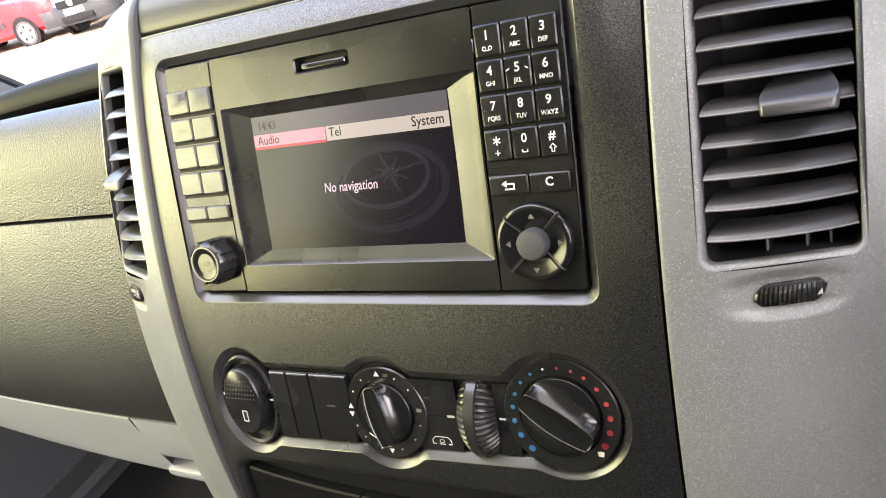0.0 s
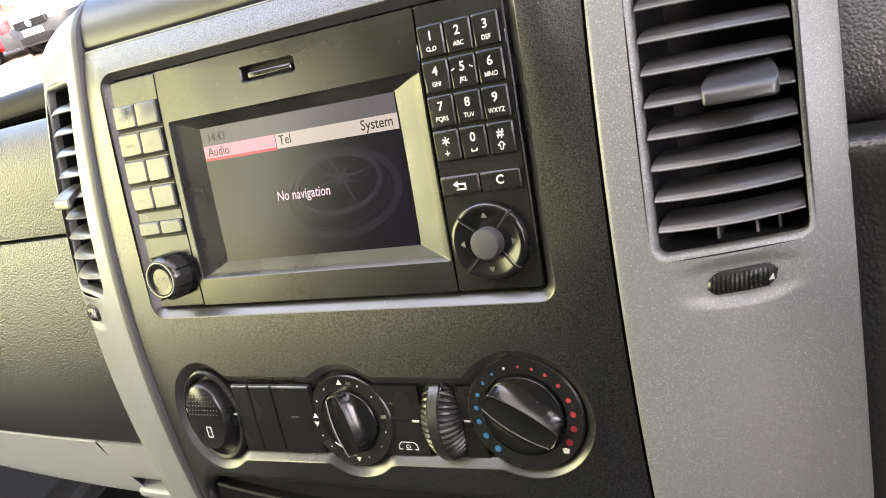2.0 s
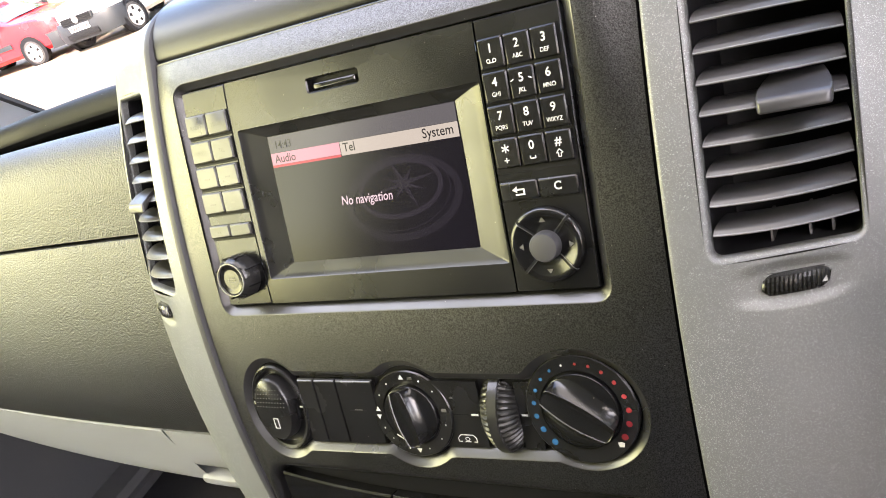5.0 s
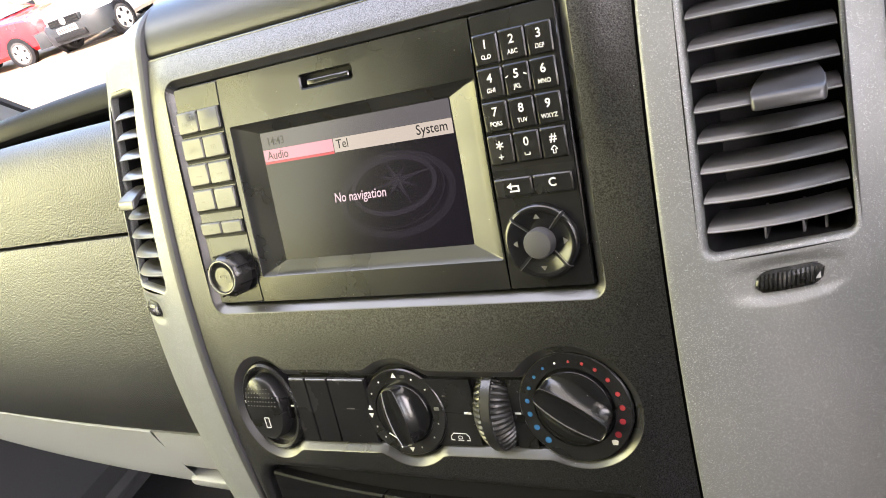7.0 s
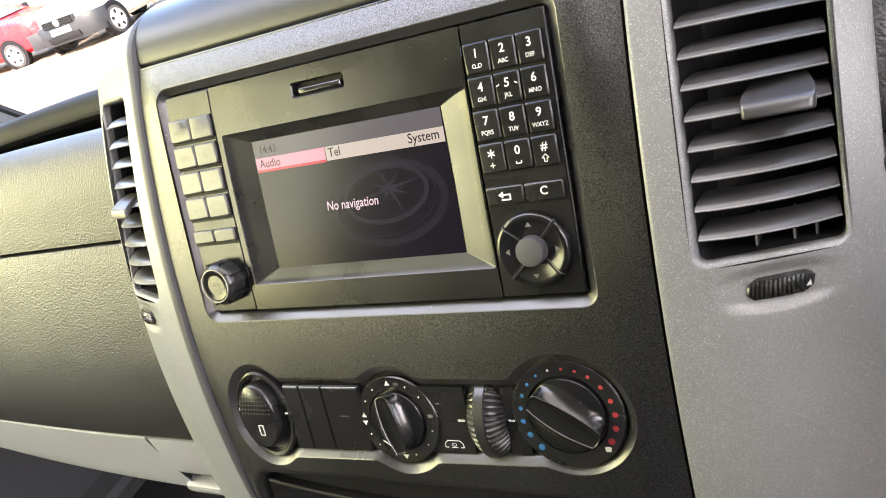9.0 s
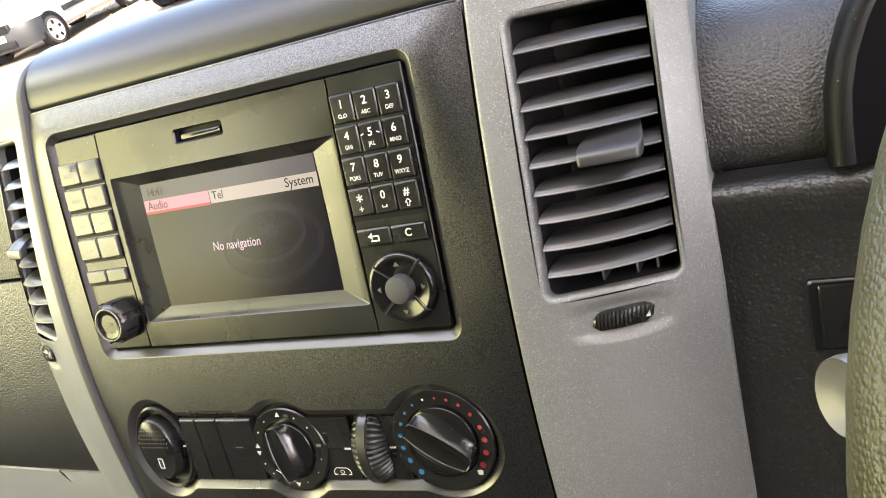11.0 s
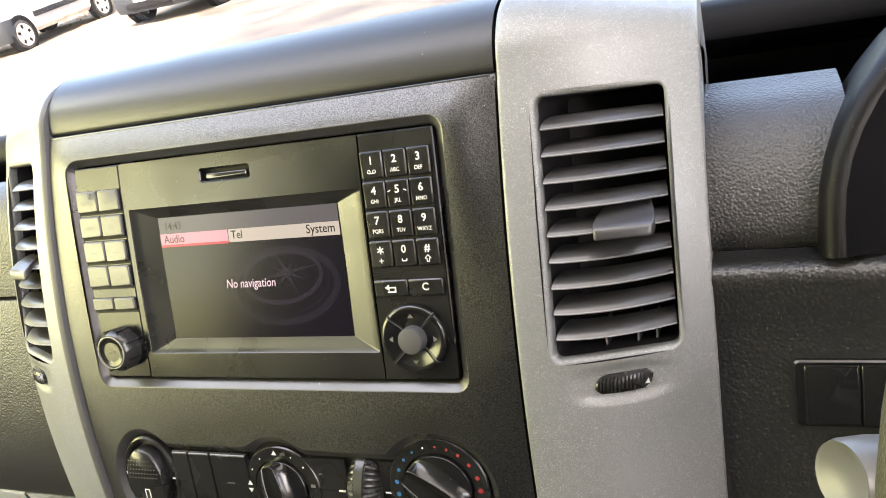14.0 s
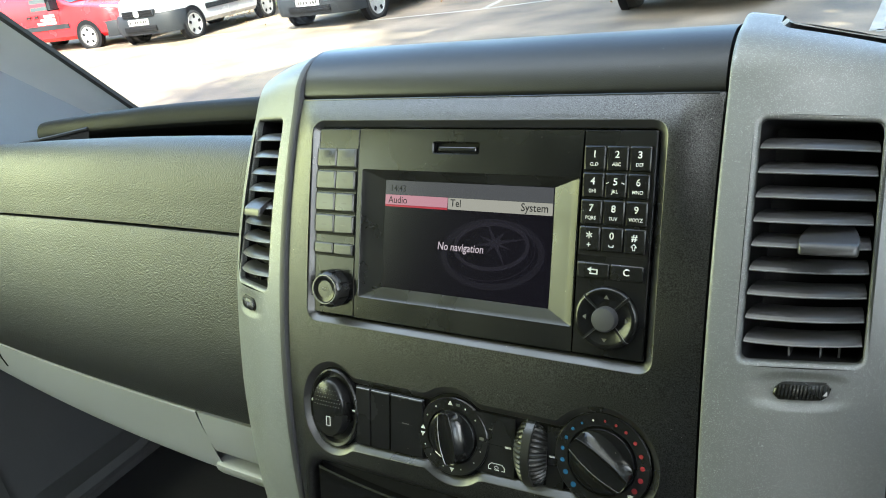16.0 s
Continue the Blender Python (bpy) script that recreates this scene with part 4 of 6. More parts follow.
for x0, x1, sym in ((0.1570, 0.1722, "back"), (0.1728, 0.1880, "C")):
    b = part("key", key(x0, x1, 0.0368, 0.0440, KF, KB, 0.0005, tip=0.0004), M_KEY, radio)
    xm, off = (x0 + x1) / 2, KF - 0.00006
    if sym == "C":
        part("writing", letters("C", xm, 0.0407, 0.0044, off, 0.022), M_PRINT, b)
    else:
        part("mark", raised([(xm - 0.0026, 0.0409), (xm - 0.0006, 0.0396), (xm - 0.0006, 0.0422)], off), M_PRINT, b)
        part("mark", bar(xm - 0.0008, 0.0409, xm + 0.0024, 0.0409, 0.0006, off), M_PRINT, b)
        part("mark", bar(xm + 0.0022, 0.0411, xm + 0.0022, 0.0390, 0.0006, off), M_PRINT, b)
        part("mark", bar(xm - 0.0014, 0.0390, xm + 0.0025, 0.0390, 0.0006, off), M_PRINT, b)

# round control pad with four arrows and a centre stick
pc = on(0.1722, 0.0187, RADIO_OFF)
pad = part("control_pad", turned([(0.0150, -0.001), (0.0150, 0.0010), (0.0148, 0.0018), (0.0143, 0.0026), (0.0136, 0.0030), (0.0126, 0.0030), (0.0115, 0.0026), (0.0085, 0.0016), (0.0060, 0.0010)], pc, n=64), M_GLOSS, radio, "round glossy control pad")
for a in (45, 135, 225, 315):
    d = Vector((math.cos(radians(a)), 0, math.sin(radians(a))))
    s = Vector((-d.z, 0, d.x))
    bm = bmesh.new()
    for w, m_off in ((0.00045, 0.0),):
        ring = [(0.0060, -0.0012), (0.0085, -0.0018), (0.0115, -0.0028), (0.0126, -0.0032), (0.0136, -0.0032), (0.0144, -0.0027), (0.0150, -0.0012)]
        va = [bm.verts.new(pc + d * r + s * w + Vector((0, y, 0))) for r, y in ring]
        vb = [bm.verts.new(pc + d * r - s * w + Vector((0, y, 0))) for r, y in ring]
        for i in range(len(ring) - 1):
            bm.faces.new((va[i], va[i + 1], vb[i + 1], vb[i]))
    part("pad_joint", bm, M_DARK, pad)
    # the glint on the joint's edge, drawn as a lighter strip
    bm = bmesh.new()
    loft(bm, [[pc + d * r + s * w + Vector((0, y - h, 0)) for w, h in ((0.00045, 0.0), (0.00055, 0.00025), (0.00075, 0.00025), (0.00085, 0.0))] for r, y in ring], True, True, closed=False)
    part("joint_edge", bm, M_CHROME_GLINT, pad, "pale strip painted as the joint edge's glint")
for a in (0, 90, 180, 270):
    c, s = math.cos(radians(a)), math.sin(radians(a))
    tri = [(0.0112, 0), (0.0092, 0.0013), (0.0092, -0.0013)]
    bm = bmesh.new()
    bm.faces.new([bm.verts.new(pc + Vector((px * c - pz * s, -0.0024, px * s + pz * c))) for px, pz in tri])
    part("pad_arrow", bm, M_STALK, pad)
part("centre_stick", turned([(0.0058, 0.0), (0.0058, 0.0050), (0.0052, 0.0060), (0.0035, 0.0063), (0.0005, 0.0064)], pc, n=40), M_STRIP, pad, "grey rubber centre stick")

# ---- climate controls ----
CO = 0.0044
climate = thing("climate_control_panel", (0.09, 0.02, -0.078), "black climate control panel with two rotary dials and thumbwheel", "climate panel")
clow = lambda x: -0.0740 + 0.0035 * (x - 0.03) / 0.12
for x0, x1 in ((0.0285, 0.0385), (0.0389, 0.0518), (0.0522, 0.0735)):
    bm = bmesh.new()
    o = [(x0, clow(x0)), (x1, clow(x1)), (x1, -0.0393), (x0, -0.0393)]
    i = [(x0 + 0.0004, clow(x0) + 0.0006), (x1 - 0.0004, clow(x1) + 0.0006), (x1 - 0.0004, -0.0408), (x0 + 0.0004, -0.0408)]
    loft(bm, [[on(x, z, CO) for x, z in o], [on(x, z, 0.0022) for x, z in o], [on(x, z, 0.0010) for x, z in i]])
    cover = part("blank_cover", bm, M_BLANK, climate, "plain black blanking cover")
    # added pale bead draws the highlight on the cover's upper edge
    part("cover_edge", tube_of([on(x0 + 0.0006, -0.0402, 0.0013), on((x0 + x1) / 2, -0.0402, 0.0013), on(x1 - 0.0006, -0.0402, 0.0013)], 0.0005, 8), M_CHROME_GLINT, cover, "pale bead painted as the upper edge's highlight")
part("mark", bar(0.0570, -0.0552, 0.0668, -0.0552, 0.0004, 0.0012), M_DARK, climate)
part("mark", bar(0.0600, -0.0548, 0.0645, -0.0548, 0.0005, 0.0011), M_STALK, climate)


def climate_slab(x0, x1, off):
    bm = bmesh.new()
    o = [(x0, clow(x0)), (x1, clow(x1)), (x1, -0.0393), (x0, -0.0393)]
    loft(bm, [[on(x, z, CO) for x, z in o], [on(x, z, off) for x, z in o]])
    return bm


side_pl = part("label_plate", climate_slab(0.1000, 0.1275, 0.0020), M_KEY, climate)
part("label_plate", climate_slab(0.1450, 0.1540, 0.0022), M_KEY, climate)
# van outline mark, divider and pointers
vx, vz = 0.1175, -0.0672
van = [(-0.0046, -0.0016), (-0.0046, 0.0002), (-0.0030, 0.0018), (0.0030, 0.0018), (0.0044, 0.0004), (0.0046, -0.0016)]
for p, q in zip(van, van[1:]):
    part("mark", bar(vx + p[0], vz + p[1], vx + q[0], vz + q[1], 0.00035, 0.0020), M_PRINT, side_pl)
part("mark", bar(vx - 0.0046, vz - 0.0016, vx - 0.003, vz - 0.0016, 0.00035, 0.0020), M_PRINT, side_pl)
part("mark", bar(vx - 0.0014, vz - 0.0016, vx + 0.0014, vz - 0.0016, 0.00035, 0.0020), M_PRINT, side_pl)
part("mark", bar(vx + 0.003, vz - 0.0016, vx + 0.0046, vz - 0.0016, 0.00035, 0.0020), M_PRINT, side_pl)
part("mark", ring_flat(vx, vz - 0.0002, 0.0012, 0.0009, 0.0003, 0.0019), M_PRINT, side_pl)
part("mark", bar(0.1125, -0.0553, 0.1215, -0.0553, 0.0003, 0.0020), M_DARK, side_pl)
part("mark", bar(0.1222, -0.0553, 0.1256, -0.0553, 0.0010, 0.0020), M_PRINT, side_pl)
part("mark", bar(0.1462, -0.0545, 0.1490, -0.0545, 0.0009, 0.0022), M_PRINT, side_pl)
part("mark", raised(rr(0.1128, 0.1148, -0.0478, -0.0470, 0.0002, 2), 0.0020), M_FAINT, side_pl)

# oval push switch with raised dots
bm = bmesh.new()
cx, cz = 0.0127, -0.0558
loft(bm, [[on(x, z, CO) for x, z in oval(cx, cz, 0.0178, 0.0238, 56)], [on(x, z, 0.0012) for x, z in oval(cx, cz, 0.0176, 0.0236, 56)], [on(x, z, 0.0004) for x, z in oval(cx, cz, 0.0166, 0.0226, 56)],
          [on(x, z, 0.0008) for x, z in oval(cx, cz, 0.0152, 0.0210, 56)], [on(x, z, 0.0042) for x, z in oval(cx - 0.0005, cz, 0.0142, 0.0200, 56)]])
push = part("push_switch", bm, M_KEY, climate, "oval push switch with a dotted upper half")
bm = bmesh.new()
up = oval(cx - 0.0018, cz + 0.0005, 0.0118, 0.0175, 56)
loft(bm, [[on(x, z, 0.0042) for x, z in up], [on(x, z, -0.0012) for x, z in oval(cx - 0.0018, cz + 0.0005, 0.0116, 0.0173, 56)], [on(x, z, -0.0024) for x, z in oval(cx - 0.0018, cz + 0.0005, 0.0108, 0.0164, 56)],
          [on(x, z, -0.0030 - 0.0006 * (z - cz) / 0.01) for x, z in oval(cx - 0.0018, cz + 0.0005, 0.0085, 0.0135, 56)], [on(x, z, -0.0032) for x, z in oval(cx - 0.0018, cz + 0.0005, 0.003, 0.005, 56)]])
rocker = part("rocker", bm, M_KEY, push)
for j in range(5):
    for i in range(10):
        px = cx - 0.0018 + (i - 4.5) * 0.0019 + (0.0009 if j % 2 else 0)
        pz = cz + 0.0026 + j * 0.0024
        if ((px - cx + 0.0018) / 0.0106) ** 2 + ((pz - cz - 0.0005) / 0.0158) ** 2 < 1:
            h = -0.0028 - 0.0006 * max(0, pz - cz) / 0.01
            part("dot", raised(oval(px, pz, 0.0003, n=8), h - 0.0001, 0.00025), M_STALK, rocker)
for p, q in (((-0.0015, -0.0024), (0.0012, -0.0024)), ((0.0012, -0.0024), (0.0012, -0.0078)), ((0.0012, -0.0078), (-0.0015, -0.0078)), ((-0.0015, -0.0078), (-0.0015, -0.0024))):
    part("mark", bar(cx - 0.0008 + p[0], cz - 0.0015 + p[1], cx - 0.0008 + q[0], cz - 0.0015 + q[1], 0.0005, -0.0031), M_PRINT, push)
part("mark", bar(cx - 0.0158, cz + 0.0030, cx - 0.0150, cz + 0.0030, 0.0016, 0.0004), M_PRINT, push)
part("mark", bar(cx + 0.0138, cz + 0.0016, cx + 0.0156, cz + 0.0016, 0.0008, 0.0006), M_PRINT, push)


def dial(cx, cz, r_plate, r_knob, turn, name, label):
    """A rotary dial: round plate and a knob with a raised grip bar."""
    base = on(cx, cz, CO)
    pl = part(name, turned([(r_plate, 0.0), (r_plate, 0.0026), (r_plate - 0.0006, 0.0032), (r_knob + 0.0012, 0.0032), (r_knob + 0.0006, 0.0020)], base, n=64), M_KEY, climate, label)
    bm = bmesh.new()
    c, s = math.cos(turn), math.sin(turn)
    n = 64
    def ring(r, y, grip=1.0):
        out = []
        for i in range(n):
            a = 2 * math.pi * i / n
            px, pz = r * math.cos(a), r * math.sin(a)
            out.append(base + Vector((px * c - pz * s, -y, px * s + pz * c)))
        return out
    # the rounded drum, then the waisted grip bar standing on it
    loft(bm, [ring(r_knob, 0.002), ring(r_knob, 0.0036), ring(r_knob - 0.0003, 0.0042), ring(r_knob - 0.0010, 0.0046), ring(r_knob - 0.0020, 0.0047), ring(0.002, 0.0044)])
    L = r_knob * 0.985
    rows = []
    for k in range(25):
        f = math.sin(math.pi / 2 * (k - 12) / 12)
        half = math.sqrt(max(1e-9, r_knob ** 2 - (f * L) ** 2)) * 0.985
        t = min(r_knob * (0.22 + 0.11 * (1 - f * f)), half * 0.7)
        top = 0.0100 - 0.0006 * f * f
        side_rows = [(t + (half - t) * (1 - u), 0.0045 + (top - 0.0003 - 0.0045) * u ** 2.2) for u in (0.0, 0.15, 0.3, 0.45, 0.58, 0.7, 0.8, 0.88, 0.95, 1.0)]
        lip = [(t - 0.0001, top - 0.0001), (t - 0.00035, top), (t - 0.0006, top - 0.0001), (t * 0.4, top - 0.0005)]
        rows_ = [(-px, y) for px, y in side_rows + lip] + [(px, y) for px, y in reversed(side_rows + lip)]
        row = []
        for px, y in rows_:
            pz = f * L
            row.append(base + Vector((px * c - pz * s, -y, px * s + pz * c)))
        rows.append(row)
    loft(bm, rows, True, True, closed=False)
    kn = part("knob", bm, M_KNOB, pl, "satin black knob with a grip bar", sharp=50)
    # pale bead in place of the highlight along one grip edge
    for way in (-1,):
        pts = []
        for k in range(17):
            f = -0.95 + 1.9 * k / 16
            px, pz = way * (r_knob * (0.22 + 0.11 * (1 - f * f)) - 0.0003), f * L
            pts.append(base + Vector((px * c - pz * s, -(0.0099 - 0.0006 * f * f), px * s + pz * c)))
        part("grip_edge", tube_of(pts, 0.00030, 6), M_CHROME_GLINT, kn, "pale bead painted as the grip bar edge's highlight")
    return pl, kn, base, c, s


d1, k1, b1, c_, s_ = dial(0.0915, -0.0558, 0.0212, 0.0138, radians(12), "fan_dial", "black fan dial with white marks")
def dial_mark(parent, base, r, a, pts, mat, h=0.0034, spin=True):
    a = radians(a)
    bm = bmesh.new()
    ring = []
    for px, pz in pts:
        if spin:
            px, pz = px * math.sin(a) + pz * math.cos(a), -px * math.cos(a) + pz * math.sin(a)
        ring.append(base + Vector((r * math.cos(a) + px, -h, r * math.sin(a) + pz)))
    bm.faces.new([bm.verts.new(p) for p in ring])
    return part("mark", bm, mat, parent)
TRI = [(-0.0014, -0.0010), (0.0014, -0.0010), (0.0, 0.0013)]
for a in (125, 150, 205, 225, 255, 290, 320, 345, 40, 65):
    dial_mark(d1, b1, 0.0178, a, oval(0, 0, 0.00042, n=10), M_PRINT)
dial_mark(d1, b1, 0.0180, 95, TRI, M_PRINT, spin=False)
dial_mark(d1, b1, 0.0180, 272, [(-x, -z) for x, z in TRI], M_PRINT, spin=False)
dial_mark(d1, b1, 0.0180, 174, TRI, M_PRINT, spin=False)
dial_mark(d1, b1, 0.0180, 186, [(-x, -z) for x, z in TRI], M_PRINT, spin=False)
dial_mark(d1, b1, 0.0178, 80, rr(-0.0013, 0.0013, -0.0007, 0.0007, 0.0003, 2), M_FAINT, spin=False)
dial_mark(d1, b1, 0.0178, 8, rr(-0.0013, 0.0013, -0.0008, 0.0008, 0.0003, 2), M_STALK, spin=False)
dial_mark(k1, b1, 0.0122, 238, [(-0.0022, -0.0003), (0.0022, -0.0003), (0.0022, 0.0003), (-0.0022, 0.0003)], M_PRINT, h=0.0058)

d2, k2, b2, c_, s_ = dial(0.1730, -0.0505, 0.0236, 0.0158, radians(58), "temperature_dial", "black temperature dial with blue and red dots")
for i, a in enumerate((228, 208, 190, 173, 156, 139, 122)):
    dial_mark(d2, b2, 0.0197, a, oval(0, 0, 0.0014 - 0.00013 * i, n=18), M_BLUE)
dial_mark(d2, b2, 0.0197, 105, oval(0, 0, 0.0005, n=12), M_PRINT)
for i, a in enumerate((-33, -15, 2, 19, 38, 56, 72, 88)):
    dial_mark(d2, b2, 0.0197, a, oval(0, 0, 0.0014 - 0.00012 * i, n=18), M_RED)
dial_mark(d2, b2, 0.0205, -44, [(-0.0014, 0.0009), (-0.001, -0.001), (0.001, -0.001), (0.0014, 0.0009), (0.0, 0.0013)], M_PRINT, spin=False)
dial_mark(k2, b2, 0.0112, -30, [(-0.0024, -0.0003), (0.0024, -0.0003), (0.0024, 0.0003), (-0.0024, 0.0003)], M_PRINT, h=0.0058, spin=False)

# thumbwheel: ribbed both sides of a smooth centre band
tw = on(0.1362, -0.0552, 0.0155)
bm = bmesh.new()
rings, n = [], 144
R = 0.0215
half = [(0.0088, 0.0080, 0), (0.0088, 0.0066, 1), (0.0074, 0.0040, 1), (0.0056, 0.0019, 1), (0.0040, 0.0008, 1), (0.0027, 0.0003, 1), (0.0025, 0.0006, 0), (0.0021, -0.0002, 0)]
for px, dr, rib in [(-p, d, r) for p, d, r in half] + half[::-1]:
    ring = []
    for i in range(n):
        a = 2 * math.pi * i / n
        r2 = R - dr - (0.0010 if rib and i % 3 == 0 else 0)
        ring.append(tw + Vector((px, r2 * math.cos(a), r2 * math.sin(a))))
    rings.append(ring)
loft(bm, rings, True, True)
part("thumbwheel", bm, M_RIBBED, climate, "ribbed black thumbwheel", sharp=25)
# dark sheet that paints the shade round the thumbwheel
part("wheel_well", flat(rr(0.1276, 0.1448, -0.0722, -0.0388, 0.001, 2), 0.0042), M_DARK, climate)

# ---- switch row below ----
row = thing("switch_row", (0.096, 0.03, -0.16), "row of black dash switches with a red hazard switch", "switch row")
tz = lambda x: -0.1035 + 0.0085 * ((x - 0.096) / 0.097) ** 2
sw = [(-0.0015, 0.0655), (0.0662, 0.0895), (0.0901, 0.1153), (0.1159, 0.1300), (0.1306, 0.1935)]
for k, (x0, x1) in enumerate(sw):
    xs = [x0 + (x1 - x0) * i / 8 for i in range(9)]
    o = [(x, -0.158) for x in xs] + [(x, tz(x)) for x in reversed(xs)]
    xi = [x0 + 0.0006 + (x1 - x0 - 0.0012) * i / 8 for i in range(9)]
    i2 = [(x, -0.157) for x in xi] + [(x, tz(x) - 0.0010) for x in reversed(xi)]
    bm = bmesh.new()
    loft(bm, [[on(x, z, 0.0088) for x, z in o], [on(x, z, 0.0030) for x, z in o], [on(x, z, 0.0022) for x, z in i2]])
    cap = part("switch_cap", bm, M_GLOSS, row, "plain black switch cap")
    if k == 2:
        part("hazard_mark", raised([(x0 + 0.0016, tz(x0) - 0.012), (x0 + 0.012, tz(x0) - 0.012), (x0 + 0.0016, tz(x0) - 0.0035)], 0.0021), M_HAZARD, cap, "red hazard triangle")
        part("mark", raised(rr(0.1040, 0.1080, -0.1098, -0.1080, 0.0003, 2), 0.0021), M_PRINT, cap)

# ---- air vents ----


def air_vent(side, group):
    mir = (lambda x: x) if side > 0 else (lambda x: 2 * XC - x)
    X0, X1 = 0.2307, 0.2760
    vent = thing("air_vent", (mir(0.2535), 0.05, 0.0), "black air vent with nine curved slats and a grip tab", "air vent", group)
    at = lambda x, z, off: Vector((mir(narrow(x, z, side)), SV(narrow(x, z, side), z) + off, z))
    bm = bmesh.new()
    o = rr(X0, X1, 0.0082, 0.1103, 0.003, 5)
    loft(bm, [[at(x, z, 0.004) for x, z in o], [at(x, z, 0.060) for x, z in o]], False, True)
    part("duct", bm, M_DUCT, vent, "dark vent duct")
    mid = (X0 + X1) / 2
    # thin blades, their ends cut back, with a rounded front lip
    blade = ((0.0004, -0.0002), (0.0, 0.0002), (0.0001, 0.0006), (0.0005, 0.0009), (0.0007, 0.0013), (0.0016, 0.0022), (0.0030, 0.0031), (0.0055, 0.0041), (0.0085, 0.0048), (0.0120, 0.0052), (0.0122, 0.0046), (0.0070, 0.0034), (0.0030, 0.0018), (0.0010, 0.0002))
    for k in range(9):
        z = 0.0979 - 0.01028 * k
        bm = bmesh.new()
        rings = []
        for i in range(17):
            f = i / 16
            bow = 0.0031 * (1 - (2 * f - 1) ** 2)
            sec = []
            for dy, dz in blade:
                x = X0 + 0.0005 + 0.28 * dy + (X1 - X0 - 0.0010 - 0.40 * dy) * f
                sec.append(at(x, z, 0.0) + Vector((0, 0.0014 - bow + dy, dz)))
            rings.append(sec)
        loft(bm, rings, True, True)
        slat = part("slat", bm, M_SLAT, vent, sharp=60)
        # pale bead that paints the bright line on the slat's front lip
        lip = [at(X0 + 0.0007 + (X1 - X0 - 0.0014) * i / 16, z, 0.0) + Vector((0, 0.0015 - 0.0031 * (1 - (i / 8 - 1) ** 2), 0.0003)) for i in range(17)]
        part("lip", tube_of(lip, 0.00042, 6), M_LIP_GLINT, slat)
    # the grip tab: a flat shovel standing out of the slats
    xt, tz0, tf = (0.2604, -0.0012, 1.0) if side > 0 else (0.2500, -0.004, 0.55)
    bm = bmesh.new()
    rings = []
    for y, w, h, zz in ((0.012, 0.0084, 0.0008, 0.0664), (0.004, 0.0098, 0.0013, 0.0644), (-0.002, 0.0107, 0.0018, 0.0624), (-0.0065, 0.0111, 0.0023, 0.0603), (-0.0092, 0.0110, 0.0025, 0.0592), (-0.0107, 0.0108, 0.0024, 0.0587), (-0.0116, 0.0104, 0.0021, 0.0583), (-0.0120, 0.0099, 0.0016, 0.0581), (-0.0122, 0.0093, 0.0010, 0.0579)):
        rings.append([Vector((mir(narrow(px, 0.06, side)), SV(narrow(xt, 0.06, side), 0.06) + y * tf + 0.25 * (px - xt), pz + tz0)) for px, pz in rr(xt - w, xt + w, zz - h, zz + h, min(h * 0.6, 0.0007), 3)])
    loft(bm, rings, True, True)
    part("grip_tab", bm, M_GRIP, vent, "smooth black grip tab", sharp=50)
    # fins seen behind the lowest gap
    for px in (0.2480, 0.2600, 0.2670):
        bm = bmesh.new()
        loft(bm, [[at(x, z, 0.012) for x, z in ((px - 0.0004, 0.0085), (px + 0.0004, 0.0085), (px + 0.0004, 0.018), (px - 0.0004, 0.018))], [at(x, z, 0.028) for x, z in ((px - 0.0004, 0.0085), (px + 0.0004, 0.0085), (px + 0.0004, 0.018), (px - 0.0004, 0.018))]], True, True)
        part("fin", bm, M_SLAT, vent)
    # ribbed thumbwheel in its dished recess below
    wx, wz = WX, WZ
    bm = bmesh.new()
    rings = []
    for i in range(61):
        f = i / 60
        x = wx - 0.0104 + 0.0208 * f
        bow = 0.0044 * math.sqrt(max(0.0, 1 - (2 * f - 1) ** 2 * 0.88))
        rib = 0.0005 if (i % 4 == 0 and 2 < i < 58) else 0.0
        tall = max(0.25, 1 - abs(2 * f - 1) ** 7) ** 0.5
        ring = [at(x + 0.10 * dz, wz + dz * tall, 0.0008 - (bow - rib) * g) for dz, g in ((-0.0040, -0.6), (-0.0039, 0.3), (-0.0033, 0.75), (-0.0018, 0.96), (0.0, 1.0), (0.0018, 0.96), (0.0033, 0.75), (0.0039, 0.3), (0.0040, -0.6))]
        rings.append(ring)
    loft(bm, rings, True, True)
    wheel = part("thumbwheel", bm, M_RIBBED, vent, "ribbed black thumbwheel", sharp=20)
    part("wheel_seat", flat_at(at, rr(wx - 0.0108, wx + 0.0108, wz - 0.0041, wz + 0.0041, 0.003, 4), 0.0003), M_DARK, vent)
    bm = bmesh.new()
    bm.faces.new([bm.verts.new(at(x, z, -0.0032)) for x, z in ((wx + 0.0078, wz - 0.0010), (wx + 0.0096, wz - 0.0010), (wx + 0.0094, wz + 0.0012))])
    part("mark", bm, M_PRINT, wheel)
    return vent


def flat_at(at, pts, off):
    bm = bmesh.new()
    bm.faces.new([bm.verts.new(at(x, z, off)) for x, z in pts])
    return bm


air_vent(1, "dash air vents")
air_vent(-1, "dash air vents")

# ---- driver's side things ----
wheel = thing("steering_wheel", (0.5142, -0.1487, 0.0109), "black leather-rimmed steering wheel", "steering wheel")
WU = Vector((0, math.sin(radians(25)), math.cos(radians(25))))
WN = Vector((0, -math.cos(radians(25)), math.sin(radians(25))))
WC = Vector((0.5142, -0.1487, 0.0109))


